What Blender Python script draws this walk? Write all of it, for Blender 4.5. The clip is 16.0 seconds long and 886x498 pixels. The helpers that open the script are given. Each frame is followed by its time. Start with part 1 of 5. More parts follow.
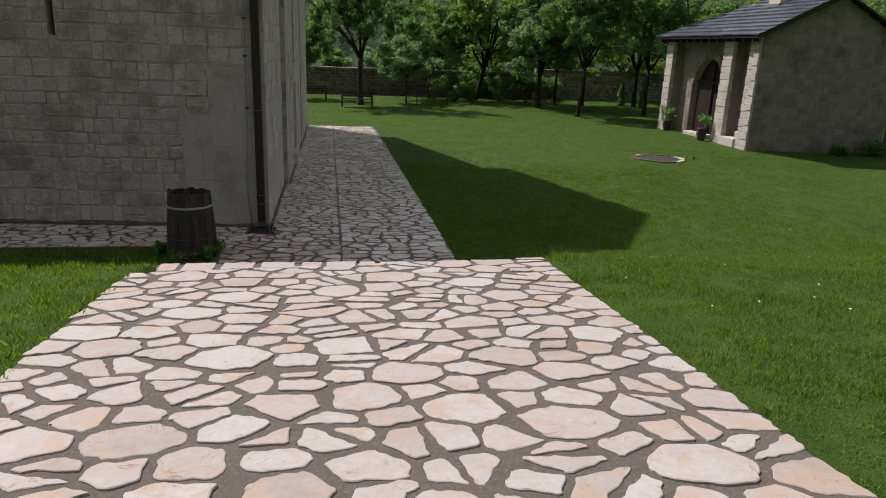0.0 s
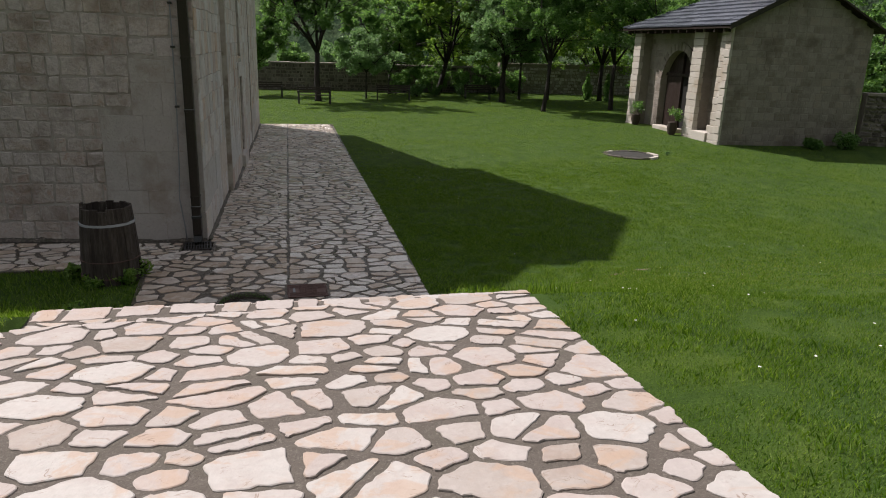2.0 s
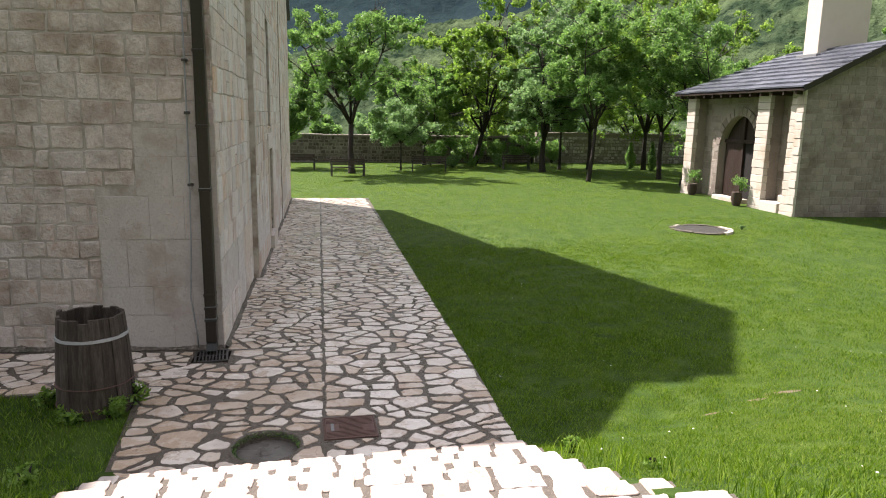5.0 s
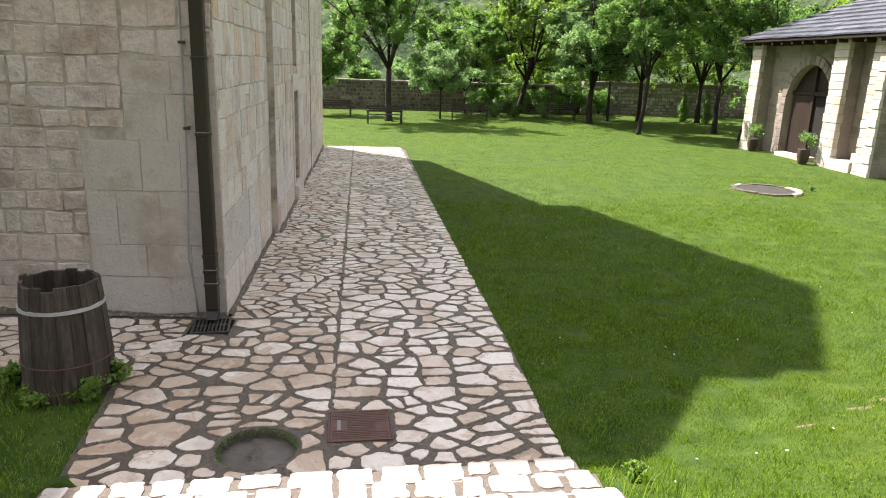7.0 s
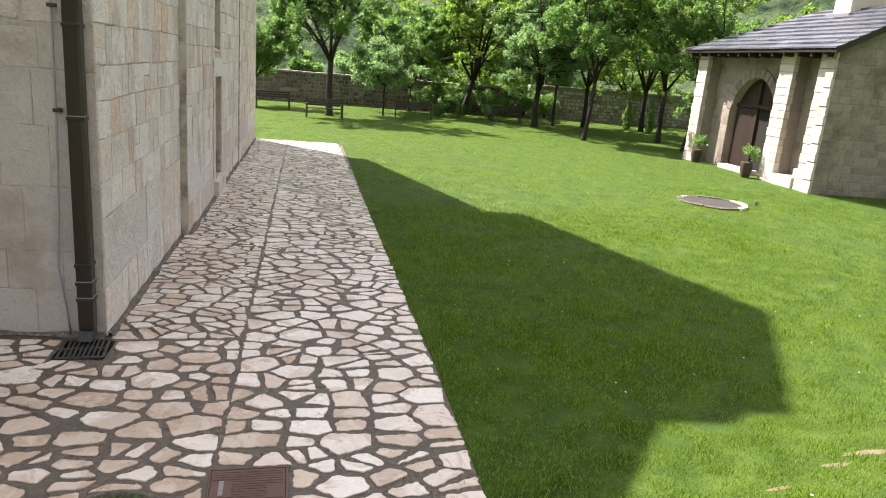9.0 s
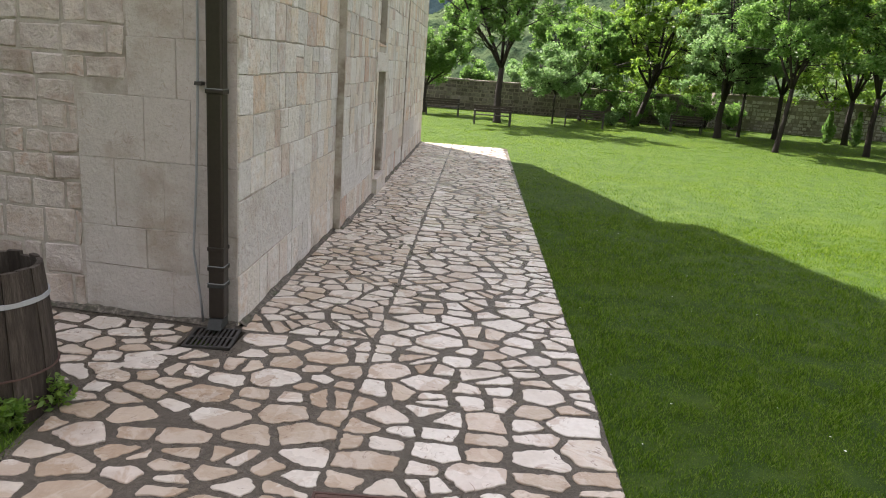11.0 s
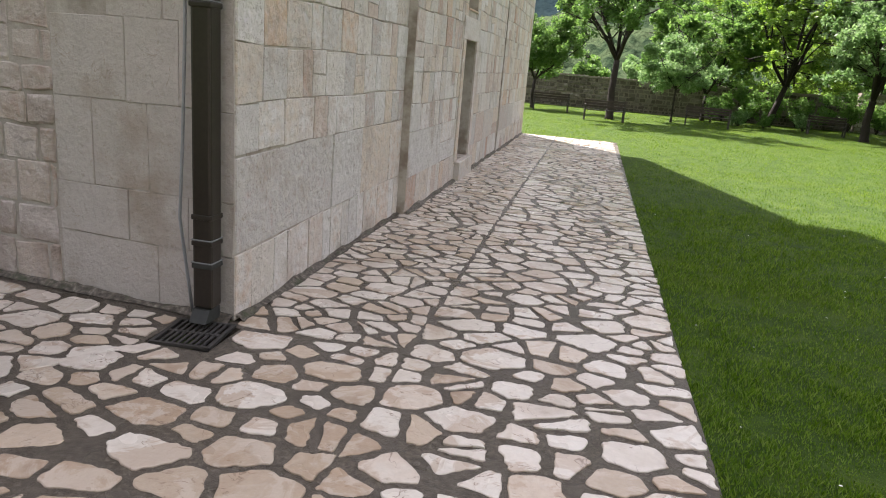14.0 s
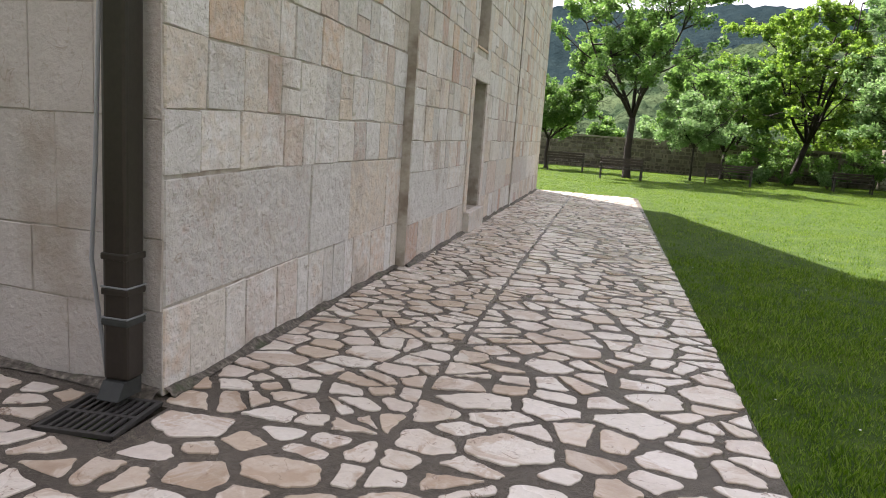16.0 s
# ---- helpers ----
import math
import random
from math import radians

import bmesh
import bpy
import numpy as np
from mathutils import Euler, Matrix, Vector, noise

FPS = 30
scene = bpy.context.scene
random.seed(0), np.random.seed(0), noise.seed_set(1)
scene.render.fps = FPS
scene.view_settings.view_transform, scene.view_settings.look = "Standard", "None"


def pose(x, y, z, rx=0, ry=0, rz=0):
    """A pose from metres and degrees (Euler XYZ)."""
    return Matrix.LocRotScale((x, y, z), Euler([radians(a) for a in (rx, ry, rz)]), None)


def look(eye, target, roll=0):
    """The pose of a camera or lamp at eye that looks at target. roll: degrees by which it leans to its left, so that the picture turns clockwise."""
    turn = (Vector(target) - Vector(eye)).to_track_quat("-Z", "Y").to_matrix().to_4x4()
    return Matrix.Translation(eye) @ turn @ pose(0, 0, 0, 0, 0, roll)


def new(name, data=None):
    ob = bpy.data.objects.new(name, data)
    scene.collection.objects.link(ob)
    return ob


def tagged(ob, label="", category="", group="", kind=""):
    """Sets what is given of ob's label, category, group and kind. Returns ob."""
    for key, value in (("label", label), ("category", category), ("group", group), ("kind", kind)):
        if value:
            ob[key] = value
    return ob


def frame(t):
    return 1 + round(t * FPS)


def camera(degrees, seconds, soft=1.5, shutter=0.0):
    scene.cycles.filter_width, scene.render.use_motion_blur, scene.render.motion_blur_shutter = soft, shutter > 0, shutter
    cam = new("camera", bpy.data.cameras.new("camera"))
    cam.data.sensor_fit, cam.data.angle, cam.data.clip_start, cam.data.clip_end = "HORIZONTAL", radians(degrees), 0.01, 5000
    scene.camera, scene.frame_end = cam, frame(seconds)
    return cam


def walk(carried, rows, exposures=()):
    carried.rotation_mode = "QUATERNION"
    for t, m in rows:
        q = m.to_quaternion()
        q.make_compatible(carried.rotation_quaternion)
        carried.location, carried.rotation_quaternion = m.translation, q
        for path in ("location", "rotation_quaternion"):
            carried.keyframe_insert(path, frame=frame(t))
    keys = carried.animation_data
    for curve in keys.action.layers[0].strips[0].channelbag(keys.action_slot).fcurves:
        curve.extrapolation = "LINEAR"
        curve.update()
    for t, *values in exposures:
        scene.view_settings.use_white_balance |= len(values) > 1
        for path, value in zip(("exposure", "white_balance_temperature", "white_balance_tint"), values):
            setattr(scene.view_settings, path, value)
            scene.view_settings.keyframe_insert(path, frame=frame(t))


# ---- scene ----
cam = camera(64.6, 16.0, soft=1.0)
PATH = [
    (0, (-0.126, 0.744, 3.144), (0.186, 2.641, 2.595), 2.1),
    (0.5, (-0.1, 1.026, 3.135), (0.349, 2.885, 2.551), 0.6),
    (1, (0.051, 1.366, 3.122), (0.37, 3.264, 2.578), 3.9),
    (1.5, (0.098, 1.687, 3.089), (0.399, 3.591, 2.554), 4.1),
    (2, (0.135, 2.084, 3.056), (0.544, 3.961, 2.497), 1.8),
    (2.5, (0.237, 2.475, 3.039), (0.486, 4.378, 2.477), 3.8),
    (3, (0.175, 2.897, 3.027), (0.285, 4.836, 2.55), 2.5),
    (3.5, (0.075, 3.318, 3.012), (0.225, 5.26, 2.554), 1.0),
    (4, (0.097, 3.762, 2.984), (0.135, 5.716, 2.562), 2.0),
    (4.5, (0.042, 4.096, 2.97), (0.304, 6.044, 2.602), 2.5),
    (4.7, (0.026, 4.211, 2.948), (0.366, 6.148, 2.584), 0.9),
    (7, (0.282, 5.64, 2.786), (0.507, 7.561, 2.275), 1.8),
    (7.5, (0.283, 5.96, 2.743), (0.555, 7.877, 2.241), 3.2),
    (8, (0.373, 6.227, 2.709), (0.669, 8.139, 2.203), 3.5),
    (8.5, (0.487, 6.442, 2.691), (0.81, 8.348, 2.178), 3.9),
    (8.7, (0.526, 6.517, 2.701), (0.914, 8.414, 2.2), 4.7),
    (10.8, (0.683, 7.429, 2.369), (0.785, 9.341, 1.791), 3.4),
    (11, (0.75, 7.506, 2.339), (0.674, 9.44, 1.836), 4.3),
    (11.5, (0.816, 7.696, 2.293), (0.693, 9.611, 1.732), 4.8),
    (12, (0.808, 7.97, 2.167), (0.843, 9.885, 1.592), 7.1),
    (12.5, (0.866, 8.252, 2.067), (0.575, 10.15, 1.507), 7.1),
    (13, (0.962, 8.521, 1.992), (0.706, 10.416, 1.403), 5.6),
    (13.5, (0.94, 8.795, 1.894), (0.871, 10.696, 1.276), 7.0),
    (14, (0.994, 9.107, 1.808), (0.616, 11.002, 1.293), 4.8),
    (14.5, (1.013, 9.355, 1.706), (0.793, 11.29, 1.248), 6.3),
    (15, (0.953, 9.609, 1.62), (0.73, 11.532, 1.114), 5.4),
    (15.5, (0.959, 9.921, 1.53), (0.426, 11.789, 1.054), 3.0),
    (16, (0.868, 10.218, 1.433), (0.427, 12.14, 1.098), 4.1),
]
EXPO = [(0, 0.03, 6250, 16), (2, 0.2, 6350, 17), (3, 0.52, 6450, 19), (3.5, 0.82, 6550, 20), (4.5, 1.27, 6550, 20), (7, 1.78, 6700, 18), (8.2, 1.9, 6700, 18), (8.7, 1.92, 6700, 18), (11, 1.80, 6600, 19), (16, 1.81, 6550, 21)]
walk(cam, [(t, look(eye, target, roll)) for t, eye, target, roll in PATH], EXPO)

# ---- sky and sun ----
SUN_EL = radians(53)
SHADOW = Vector((0.68, -0.73, 0)).normalized()          # the way shadows fall on the ground
world = bpy.data.worlds.new("world")
scene.world = world
world.use_nodes = True
wn = world.node_tree
sky = wn.nodes.new("ShaderNodeTexSky")
sky.sky_type = "NISHITA"
sky.sun_disc = False
sky.sun_elevation = SUN_EL
sky.sun_rotation = math.atan2(-SHADOW.x, -SHADOW.y)
sky.air_density, sky.dust_density, sky.ozone_density = 1.0, 2.5, 1.0
wn.nodes["Background"].inputs[1].default_value = 0.0905
haze = wn.nodes.new("ShaderNodeHueSaturation")           # bright thin cloud pales the blue
haze.inputs["Saturation"].default_value = 0.35
wn.links.new(sky.outputs[0], haze.inputs["Color"])
veil = wn.nodes.new("ShaderNodeMix")                      # even white cloud over the whole sky
veil.data_type = "RGBA"
veil.inputs[0].default_value = 0.5
veil.inputs[7].default_value = (5.6, 5.8, 6.1, 1)
wn.links.new(haze.outputs[0], veil.inputs[6])
wn.links.new(veil.outputs[2], wn.nodes["Background"].inputs[0])
sun = new("sun", bpy.data.lights.new("sun", "SUN"))
sun.data.energy, sun.data.angle, sun.data.color = 5.0, radians(0.6), (1.0, 0.95, 0.88)
down = Vector((SHADOW.x * math.cos(SUN_EL), SHADOW.y * math.cos(SUN_EL), -math.sin(SUN_EL)))
sun.matrix_world = look((0, 20, 60), Vector((0, 20, 60)) + down)


# ---- materials ----
def material(name, colours, scale=6.0, rough=(0.75, 0.9), bump=0.3, bump_scale=40.0, metal=0.0, spread=0.5,
             stain=None, stain_scale=1.2, stain_at=(0.52, 0.7), piece=0.0, stretch=(1, 1, 1), translucent=0.0, distance=0.01, specular=0.35,
             clouds=None, veins=None):
    """A procedural surface: a colour ramp over grain noise and a random value per piece, with stains and relief."""
    m = bpy.data.materials.new(name)
    m.use_nodes = True
    nt = m.node_tree
    N, L = nt.nodes, nt.links
    bsdf = N["Principled BSDF"]

    def node(kind, **values):
        n = N.new(kind)
        for key, value in values.items():
            n.inputs[key].default_value = value
        return n

    def maths(op, a, b):
        n = N.new("ShaderNodeMath")
        n.operation = op
        for k, v in enumerate((a, b)):
            if isinstance(v, (int, float)):
                n.inputs[k].default_value = v
            else:
                L.new(v, n.inputs[k])
        return n.outputs[0]

    tc, mp = N.new("ShaderNodeTexCoord"), N.new("ShaderNodeMapping")
    geo, info = N.new("ShaderNodeNewGeometry"), N.new("ShaderNodeObjectInfo")
    mp.inputs["Scale"].default_value = stretch
    L.new(geo.outputs["Position"], mp.inputs[0])
    where = mp.outputs[0]
    grain = node("ShaderNodeTexNoise", Scale=scale, Detail=6.0, Roughness=0.62)
    fine = node("ShaderNodeTexNoise", Scale=bump_scale, Detail=5.0, Roughness=0.6)
    broad = node("ShaderNodeTexNoise", Scale=stain_scale, Detail=4.0, Roughness=0.6)
    for n in (grain, fine, broad):
        L.new(where, n.inputs["Vector"])
    rnd = maths("FRACT", maths("ADD", info.outputs["Random"], geo.outputs["Random Per Island"]), 0.0)
    g = maths("ADD", maths("MULTIPLY", maths("SUBTRACT", grain.outputs[0], 0.5), spread * 2), 0.5)
    value = maths("ADD", maths("MULTIPLY", rnd, piece), maths("MULTIPLY", g, 1 - piece)) if piece else g
    ramp = N.new("ShaderNodeValToRGB")
    els = ramp.color_ramp.elements
    while len(els) < len(colours):
        els.new(0.5)
    for k, c in enumerate(colours):
        els[k].position = k / max(1, len(colours) - 1) * 0.9 + 0.05
        els[k].color = (*c, 1)
    L.new(value, ramp.inputs[0])
    colour = ramp.outputs[0]
    # fine mottling
    hs = node("ShaderNodeHueSaturation")
    L.new(maths("ADD", maths("MULTIPLY", fine.outputs[0], 0.3), 0.85), hs.inputs["Value"])
    L.new(colour, hs.inputs["Color"])
    colour = hs.outputs[0]
    if stain:
        mr = node("ShaderNodeMapRange")
        mr.inputs[1].default_value, mr.inputs[2].default_value = stain_at
        L.new(broad.outputs[0], mr.inputs[0])
        mx = N.new("ShaderNodeMix")
        mx.data_type = "RGBA"
        L.new(maths("MULTIPLY", mr.outputs[0], 0.75), mx.inputs[0])
        L.new(colour, mx.inputs[6])
        mx.inputs[7].default_value = (*stain, 1)
        colour = mx.outputs[2]
    def blend(factor, other):
        mx = N.new("ShaderNodeMix")
        mx.data_type = "RGBA"
        L.new(factor, mx.inputs[0])
        L.new(colour, mx.inputs[6])
        mx.inputs[7].default_value = (*other, 1)
        return mx.outputs[2]

    if clouds:                                       # (colour, scale, from, to, amount), shifted from piece to piece
        shade, size, lo, hi, amount = clouds
        shift = N.new("ShaderNodeVectorMath")
        shift.operation = "ADD"
        L.new(where, shift.inputs[0])
        L.new(maths("MULTIPLY", rnd, 37.0), shift.inputs[1])
        nz = node("ShaderNodeTexNoise", Scale=size, Detail=5.0, Roughness=0.65, Distortion=0.8)
        L.new(shift.outputs[0], nz.inputs["Vector"])
        mr = node("ShaderNodeMapRange")
        mr.inputs[1].default_value, mr.inputs[2].default_value = lo, hi
        L.new(nz.outputs[0], mr.inputs[0])
        colour = blend(maths("MULTIPLY", mr.outputs[0], amount), shade)
    if veins:                                        # (colour, scale, width, amount): thin crooked cracks, here and there
        shade, size, width, amount = veins
        shift = N.new("ShaderNodeVectorMath")
        shift.operation = "ADD"
        L.new(where, shift.inputs[0])
        L.new(maths("MULTIPLY", rnd, 19.0), shift.inputs[1])
        nz = node("ShaderNodeTexNoise", Scale=size, Detail=4.0, Roughness=0.55, Distortion=1.2)
        L.new(shift.outputs[0], nz.inputs["Vector"])
        mr = node("ShaderNodeMapRange")
        mr.inputs[1].default_value, mr.inputs[2].default_value = width, width * 0.2
        L.new(maths("ABSOLUTE", maths("SUBTRACT", nz.outputs[0], 0.5), 0.0), mr.inputs[0])
        some = node("ShaderNodeMapRange")
        some.inputs[1].default_value, some.inputs[2].default_value = 0.5, 0.6
        L.new(grain.outputs[0], some.inputs[0])
        colour = blend(maths("MULTIPLY", maths("MULTIPLY", mr.outputs[0], some.outputs[0]), amount), shade)
    L.new(colour, bsdf.inputs["Base Color"])
    rr = node("ShaderNodeMapRange")
    rr.inputs[1].default_value, rr.inputs[2].default_value = 0.35, 0.65
    rr.inputs[3].default_value, rr.inputs[4].default_value = rough
    L.new(broad.outputs[0], rr.inputs[0])
    L.new(rr.outputs[0], bsdf.inputs["Roughness"])
    bsdf.inputs["Metallic"].default_value = metal
    bsdf.inputs["Specular IOR Level"].default_value = specular
    if bump:
        bp = node("ShaderNodeBump", Strength=bump, Distance=distance)
        L.new(maths("ADD", fine.outputs[0], maths("MULTIPLY", grain.outputs[0], 0.8)), bp.inputs["Height"])
        L.new(bp.outputs[0], bsdf.inputs["Normal"])
    if translucent:
        tr, mix = N.new("ShaderNodeBsdfTranslucent"), N.new("ShaderNodeMixShader")
        hs2 = node("ShaderNodeHueSaturation", Hue=0.485, Saturation=1.15, Value=1.6)
        L.new(colour, hs2.inputs["Color"])
        L.new(hs2.outputs[0], tr.inputs[0])
        mix.inputs[0].default_value = translucent
        L.new(bsdf.outputs[0], mix.inputs[1])
        L.new(tr.outputs[0], mix.inputs[2])
        L.new(mix.outputs[0], N["Material Output"].inputs[0])
    return m


M_FLAG = material("flagstone_sun", [(0.285, 0.216, 0.171), (0.350, 0.307, 0.272), (0.391, 0.349, 0.322), (0.367, 0.315, 0.285), (0.424, 0.398, 0.368), (0.383, 0.332, 0.301), (0.400, 0.307, 0.251)],
                  scale=7, piece=0.7, spread=0.6, stain=(0.37, 0.28, 0.21), stain_scale=4.0, stain_at=(0.6, 0.75), rough=(0.55, 0.8), bump=0.5, bump_scale=30,
                  clouds=((0.40, 0.28, 0.195), 3.0, 0.53, 0.60, 0.55), veins=((0.20, 0.14, 0.10), 4.5, 0.010, 0.75))
M_FLAG_LOW = material("flagstone_damp", [(0.435, 0.346, 0.257), (0.477, 0.388, 0.302), (0.541, 0.483, 0.413), (0.594, 0.541, 0.479), (0.519, 0.446, 0.383), (0.615, 0.572, 0.509), (0.572, 0.509, 0.439), (0.519, 0.420, 0.338)],
                      scale=7, piece=0.75, spread=0.7, stain=(0.23, 0.165, 0.115), stain_scale=0.9, stain_at=(0.56, 0.74), rough=(0.12, 0.46), bump=0.35, bump_scale=26, distance=0.014, specular=0.5,
                      clouds=((0.37, 0.27, 0.19), 2.6, 0.53, 0.58, 0.6), veins=((0.17, 0.11, 0.075), 4.0, 0.012, 0.85))
M_FLAG_OCHRE = material("flagstone_ochre", [(0.33, 0.23, 0.15), (0.42, 0.34, 0.26), (0.37, 0.275, 0.195), (0.47, 0.40, 0.325)],
                        scale=5, piece=0.5, spread=0.9, stain=(0.24, 0.165, 0.11), stain_scale=2.0, stain_at=(0.55, 0.72), rough=(0.2, 0.6), bump=0.5, bump_scale=26, distance=0.014, specular=0.5,
                        clouds=((0.50, 0.43, 0.36), 3.5, 0.50, 0.56, 0.7), veins=((0.17, 0.11, 0.075), 4.0, 0.012, 0.85))
M_MORTAR = material("paving_mortar", [(0.065, 0.054, 0.044), (0.13, 0.11, 0.09)], clouds=((0.20, 0.18, 0.15), 70.0, 0.54, 0.66, 0.6), scale=24, bump=0.7, bump_scale=90, rough=(0.8, 0.95), stain=(0.10, 0.09, 0.07), stain_scale=2)
M_MORTAR_LOW = material("damp_mortar", [(0.044, 0.036, 0.026), (0.088, 0.073, 0.056), (0.150, 0.127, 0.101)], scale=30, spread=0.9, bump=0.9, bump_scale=130, rough=(0.14, 0.55), stain=(0.055, 0.044, 0.034), stain_scale=1.0, clouds=((0.19, 0.17, 0.14), 70.0, 0.54, 0.66, 0.6))
M_ASHLAR = material("limestone_ashlar", [(0.347, 0.244, 0.195), (0.403, 0.331, 0.293), (0.449, 0.392, 0.359), (0.514, 0.458, 0.430), (0.421, 0.366, 0.342), (0.532, 0.471, 0.435), (0.468, 0.392, 0.342), (0.486, 0.427, 0.395), (0.421, 0.304, 0.245)],
                    scale=9, piece=0.7, spread=1.2, stain=(0.22, 0.165, 0.13), stain_scale=1.5, stain_at=(0.48, 0.64), bump=0.9, bump_scale=22, distance=0.028,
                    clouds=((0.36, 0.27, 0.22), 1.6, 0.54, 0.66, 0.6))
M_SLABS = material("smooth_limestone_slab", [(0.356, 0.330, 0.304), (0.412, 0.376, 0.347), (0.449, 0.413, 0.385), (0.412, 0.358, 0.319)], scale=4, piece=0.45, spread=1.0, clouds=((0.29, 0.25, 0.205), 26.0, 0.58, 0.68, 0.5), veins=((0.24, 0.19, 0.15), 3.0, 0.010, 0.5), stain=(0.28, 0.225, 0.175), stain_scale=1.8, stain_at=(0.54, 0.72), bump=0.7, bump_scale=30, distance=0.02)
M_GABLE = material("gable_limestone", [(0.480, 0.330, 0.258), (0.500, 0.475, 0.453), (0.600, 0.550, 0.489), (0.640, 0.610, 0.582), (0.530, 0.505, 0.479), (0.600, 0.505, 0.412), (0.650, 0.625, 0.603), (0.530, 0.430, 0.366), (0.620, 0.590, 0.556), (0.570, 0.420, 0.309)],
                   scale=9, piece=0.9, spread=1.2, stain=(0.38, 0.32, 0.265), stain_scale=1.9, stain_at=(0.54, 0.70), bump=1.0, bump_scale=15, distance=0.035,
                   clouds=((0.31, 0.27, 0.225), 30.0, 0.585, 0.66, 0.6), veins=((0.27, 0.21, 0.16), 3.0, 0.012, 0.6))
M_GABLE_JOINT = material("pale_wall_mortar", [(0.36, 0.315, 0.265), (0.50, 0.46, 0.405)], scale=5, spread=1.2, stain=(0.20, 0.155, 0.12), stain_scale=2.2, stain_at=(0.50, 0.62), bump=0.6, bump_scale=60)
M_LIME = material("lime_mortar", [(0.33, 0.30, 0.26), (0.45, 0.42, 0.38)], scale=8, stain=(0.17, 0.14, 0.11), stain_scale=1.3, stain_at=(0.52, 0.7), bump=0.6, bump_scale=60)
M_JOINT = material("weathered_joint", [(0.273, 0.238, 0.207), (0.364, 0.328, 0.293), (0.445, 0.407, 0.368)], scale=6, spread=0.9, stain=(0.17, 0.14, 0.11), stain_scale=1.9, bump=0.7, bump_scale=50)
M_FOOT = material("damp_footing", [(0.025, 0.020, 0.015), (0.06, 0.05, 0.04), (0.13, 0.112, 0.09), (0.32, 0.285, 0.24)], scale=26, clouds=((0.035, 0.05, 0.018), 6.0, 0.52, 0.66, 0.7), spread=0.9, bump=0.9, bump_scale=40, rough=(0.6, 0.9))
# Dark and pale rubble: tree shade and sunlight are put into the colours.
M_RUBBLE = material("rubble_stone", [(0.045, 0.037, 0.03), (0.10, 0.085, 0.072), (0.16, 0.14, 0.12), (0.30, 0.275, 0.245)], scale=5, piece=0.6, spread=0.7, bump=0.8, bump_scale=18, distance=0.03)
M_RUBBLE_PALE = material("sunlit_pale_rubble", [(0.10, 0.085, 0.07), (0.30, 0.27, 0.24), (0.48, 0.45, 0.42), (0.62, 0.59, 0.55)], scale=5, piece=0.6, spread=0.8, bump=0.8, bump_scale=18, distance=0.03)
M_ANNEX = material("annex_stone", [(0.170, 0.135, 0.103), (0.220, 0.190, 0.160), (0.270, 0.240, 0.206), (0.250, 0.200, 0.154)], scale=6, piece=0.6, spread=0.7,
                   stain=(0.12, 0.095, 0.075), stain_scale=1.2, stain_at=(0.52, 0.70), bump=0.7, bump_scale=24, distance=0.02)
M_PIER = material("pier_limestone", [(0.396, 0.353, 0.295), (0.473, 0.434, 0.378), (0.533, 0.494, 0.440)], stain=(0.38, 0.31, 0.23), stain_scale=1.5, stain_at=(0.5, 0.68), scale=8, piece=0.6, bump=0.5, bump_scale=30)
M_PLASTER = material("cream_render", [(0.50, 0.44, 0.37), (0.58, 0.52, 0.45)], scale=3, bump=0.2)
M_SLATE = material("slate", [(0.035, 0.04, 0.05), (0.065, 0.072, 0.088), (0.11, 0.12, 0.14)], scale=5, piece=0.5, rough=(0.3, 0.48), bump=0.4, bump_scale=20)
M_OLDWOOD = material("weathered_oak", [(0.022, 0.016, 0.012), (0.055, 0.043, 0.034), (0.12, 0.10, 0.083)], scale=10, piece=0.3, stretch=(4, 4, 0.5), spread=0.9,
                     rough=(0.7, 0.9), bump=0.8, bump_scale=40, stain=(0.03, 0.022, 0.018), stain_scale=2)
M_DOORWOOD = material("dark_door_wood", [(0.015, 0.008, 0.006), (0.033, 0.019, 0.013)], scale=10, stretch=(4, 4, 0.4), rough=(0.5, 0.7), bump=0.3)
M_GREYDOOR = material("grey_door_paint", [(0.17, 0.16, 0.15), (0.24, 0.23, 0.21)], scale=5, rough=(0.5, 0.7), bump=0.2)
M_PIPE = material("brown_painted_metal", [(0.018, 0.014, 0.011), (0.032, 0.025, 0.02)], scale=20, rough=(0.3, 0.45), bump=0.05, metal=0.0)
M_ZINC = material("galvanised_metal", [(0.14, 0.145, 0.15), (0.26, 0.27, 0.27)], scale=20, rough=(0.5, 0.7), metal=0.3, bump=0.1)
M_SHOE = material("dull_dark_zinc", [(0.022, 0.023, 0.022), (0.05, 0.053, 0.05)], scale=20, rough=(0.5, 0.7), metal=0.2, bump=0.1)
M_HOOP = material("pale_hoop_metal", [(0.32, 0.33, 0.34), (0.42, 0.43, 0.44)], scale=20, rough=(0.5, 0.7), metal=0.3, bump=0.1)
M_IRON = material("cast_iron", [(0.03, 0.029, 0.028), (0.065, 0.06, 0.055)], scale=25, rough=(0.4, 0.65), metal=0.2, bump=0.3)
M_RUST = material("rusty_plate", [(0.066, 0.036, 0.030), (0.108, 0.063, 0.051), (0.150, 0.091, 0.076)], scale=12, rough=(0.5, 0.75), metal=0.2, bump=0.4, bump_scale=80)
M_CONCRETE = material("wet_concrete", [(0.05, 0.046, 0.04), (0.095, 0.088, 0.078), (0.14, 0.13, 0.115)], scale=8, spread=0.9, rough=(0.2, 0.5), bump=0.3)
# Near-black colour stands in for the shade inside openings and hollows.
M_DARK = material("unlit_interior_black", [(0.008, 0.007, 0.006), (0.014, 0.012, 0.01)], bump=0.0)
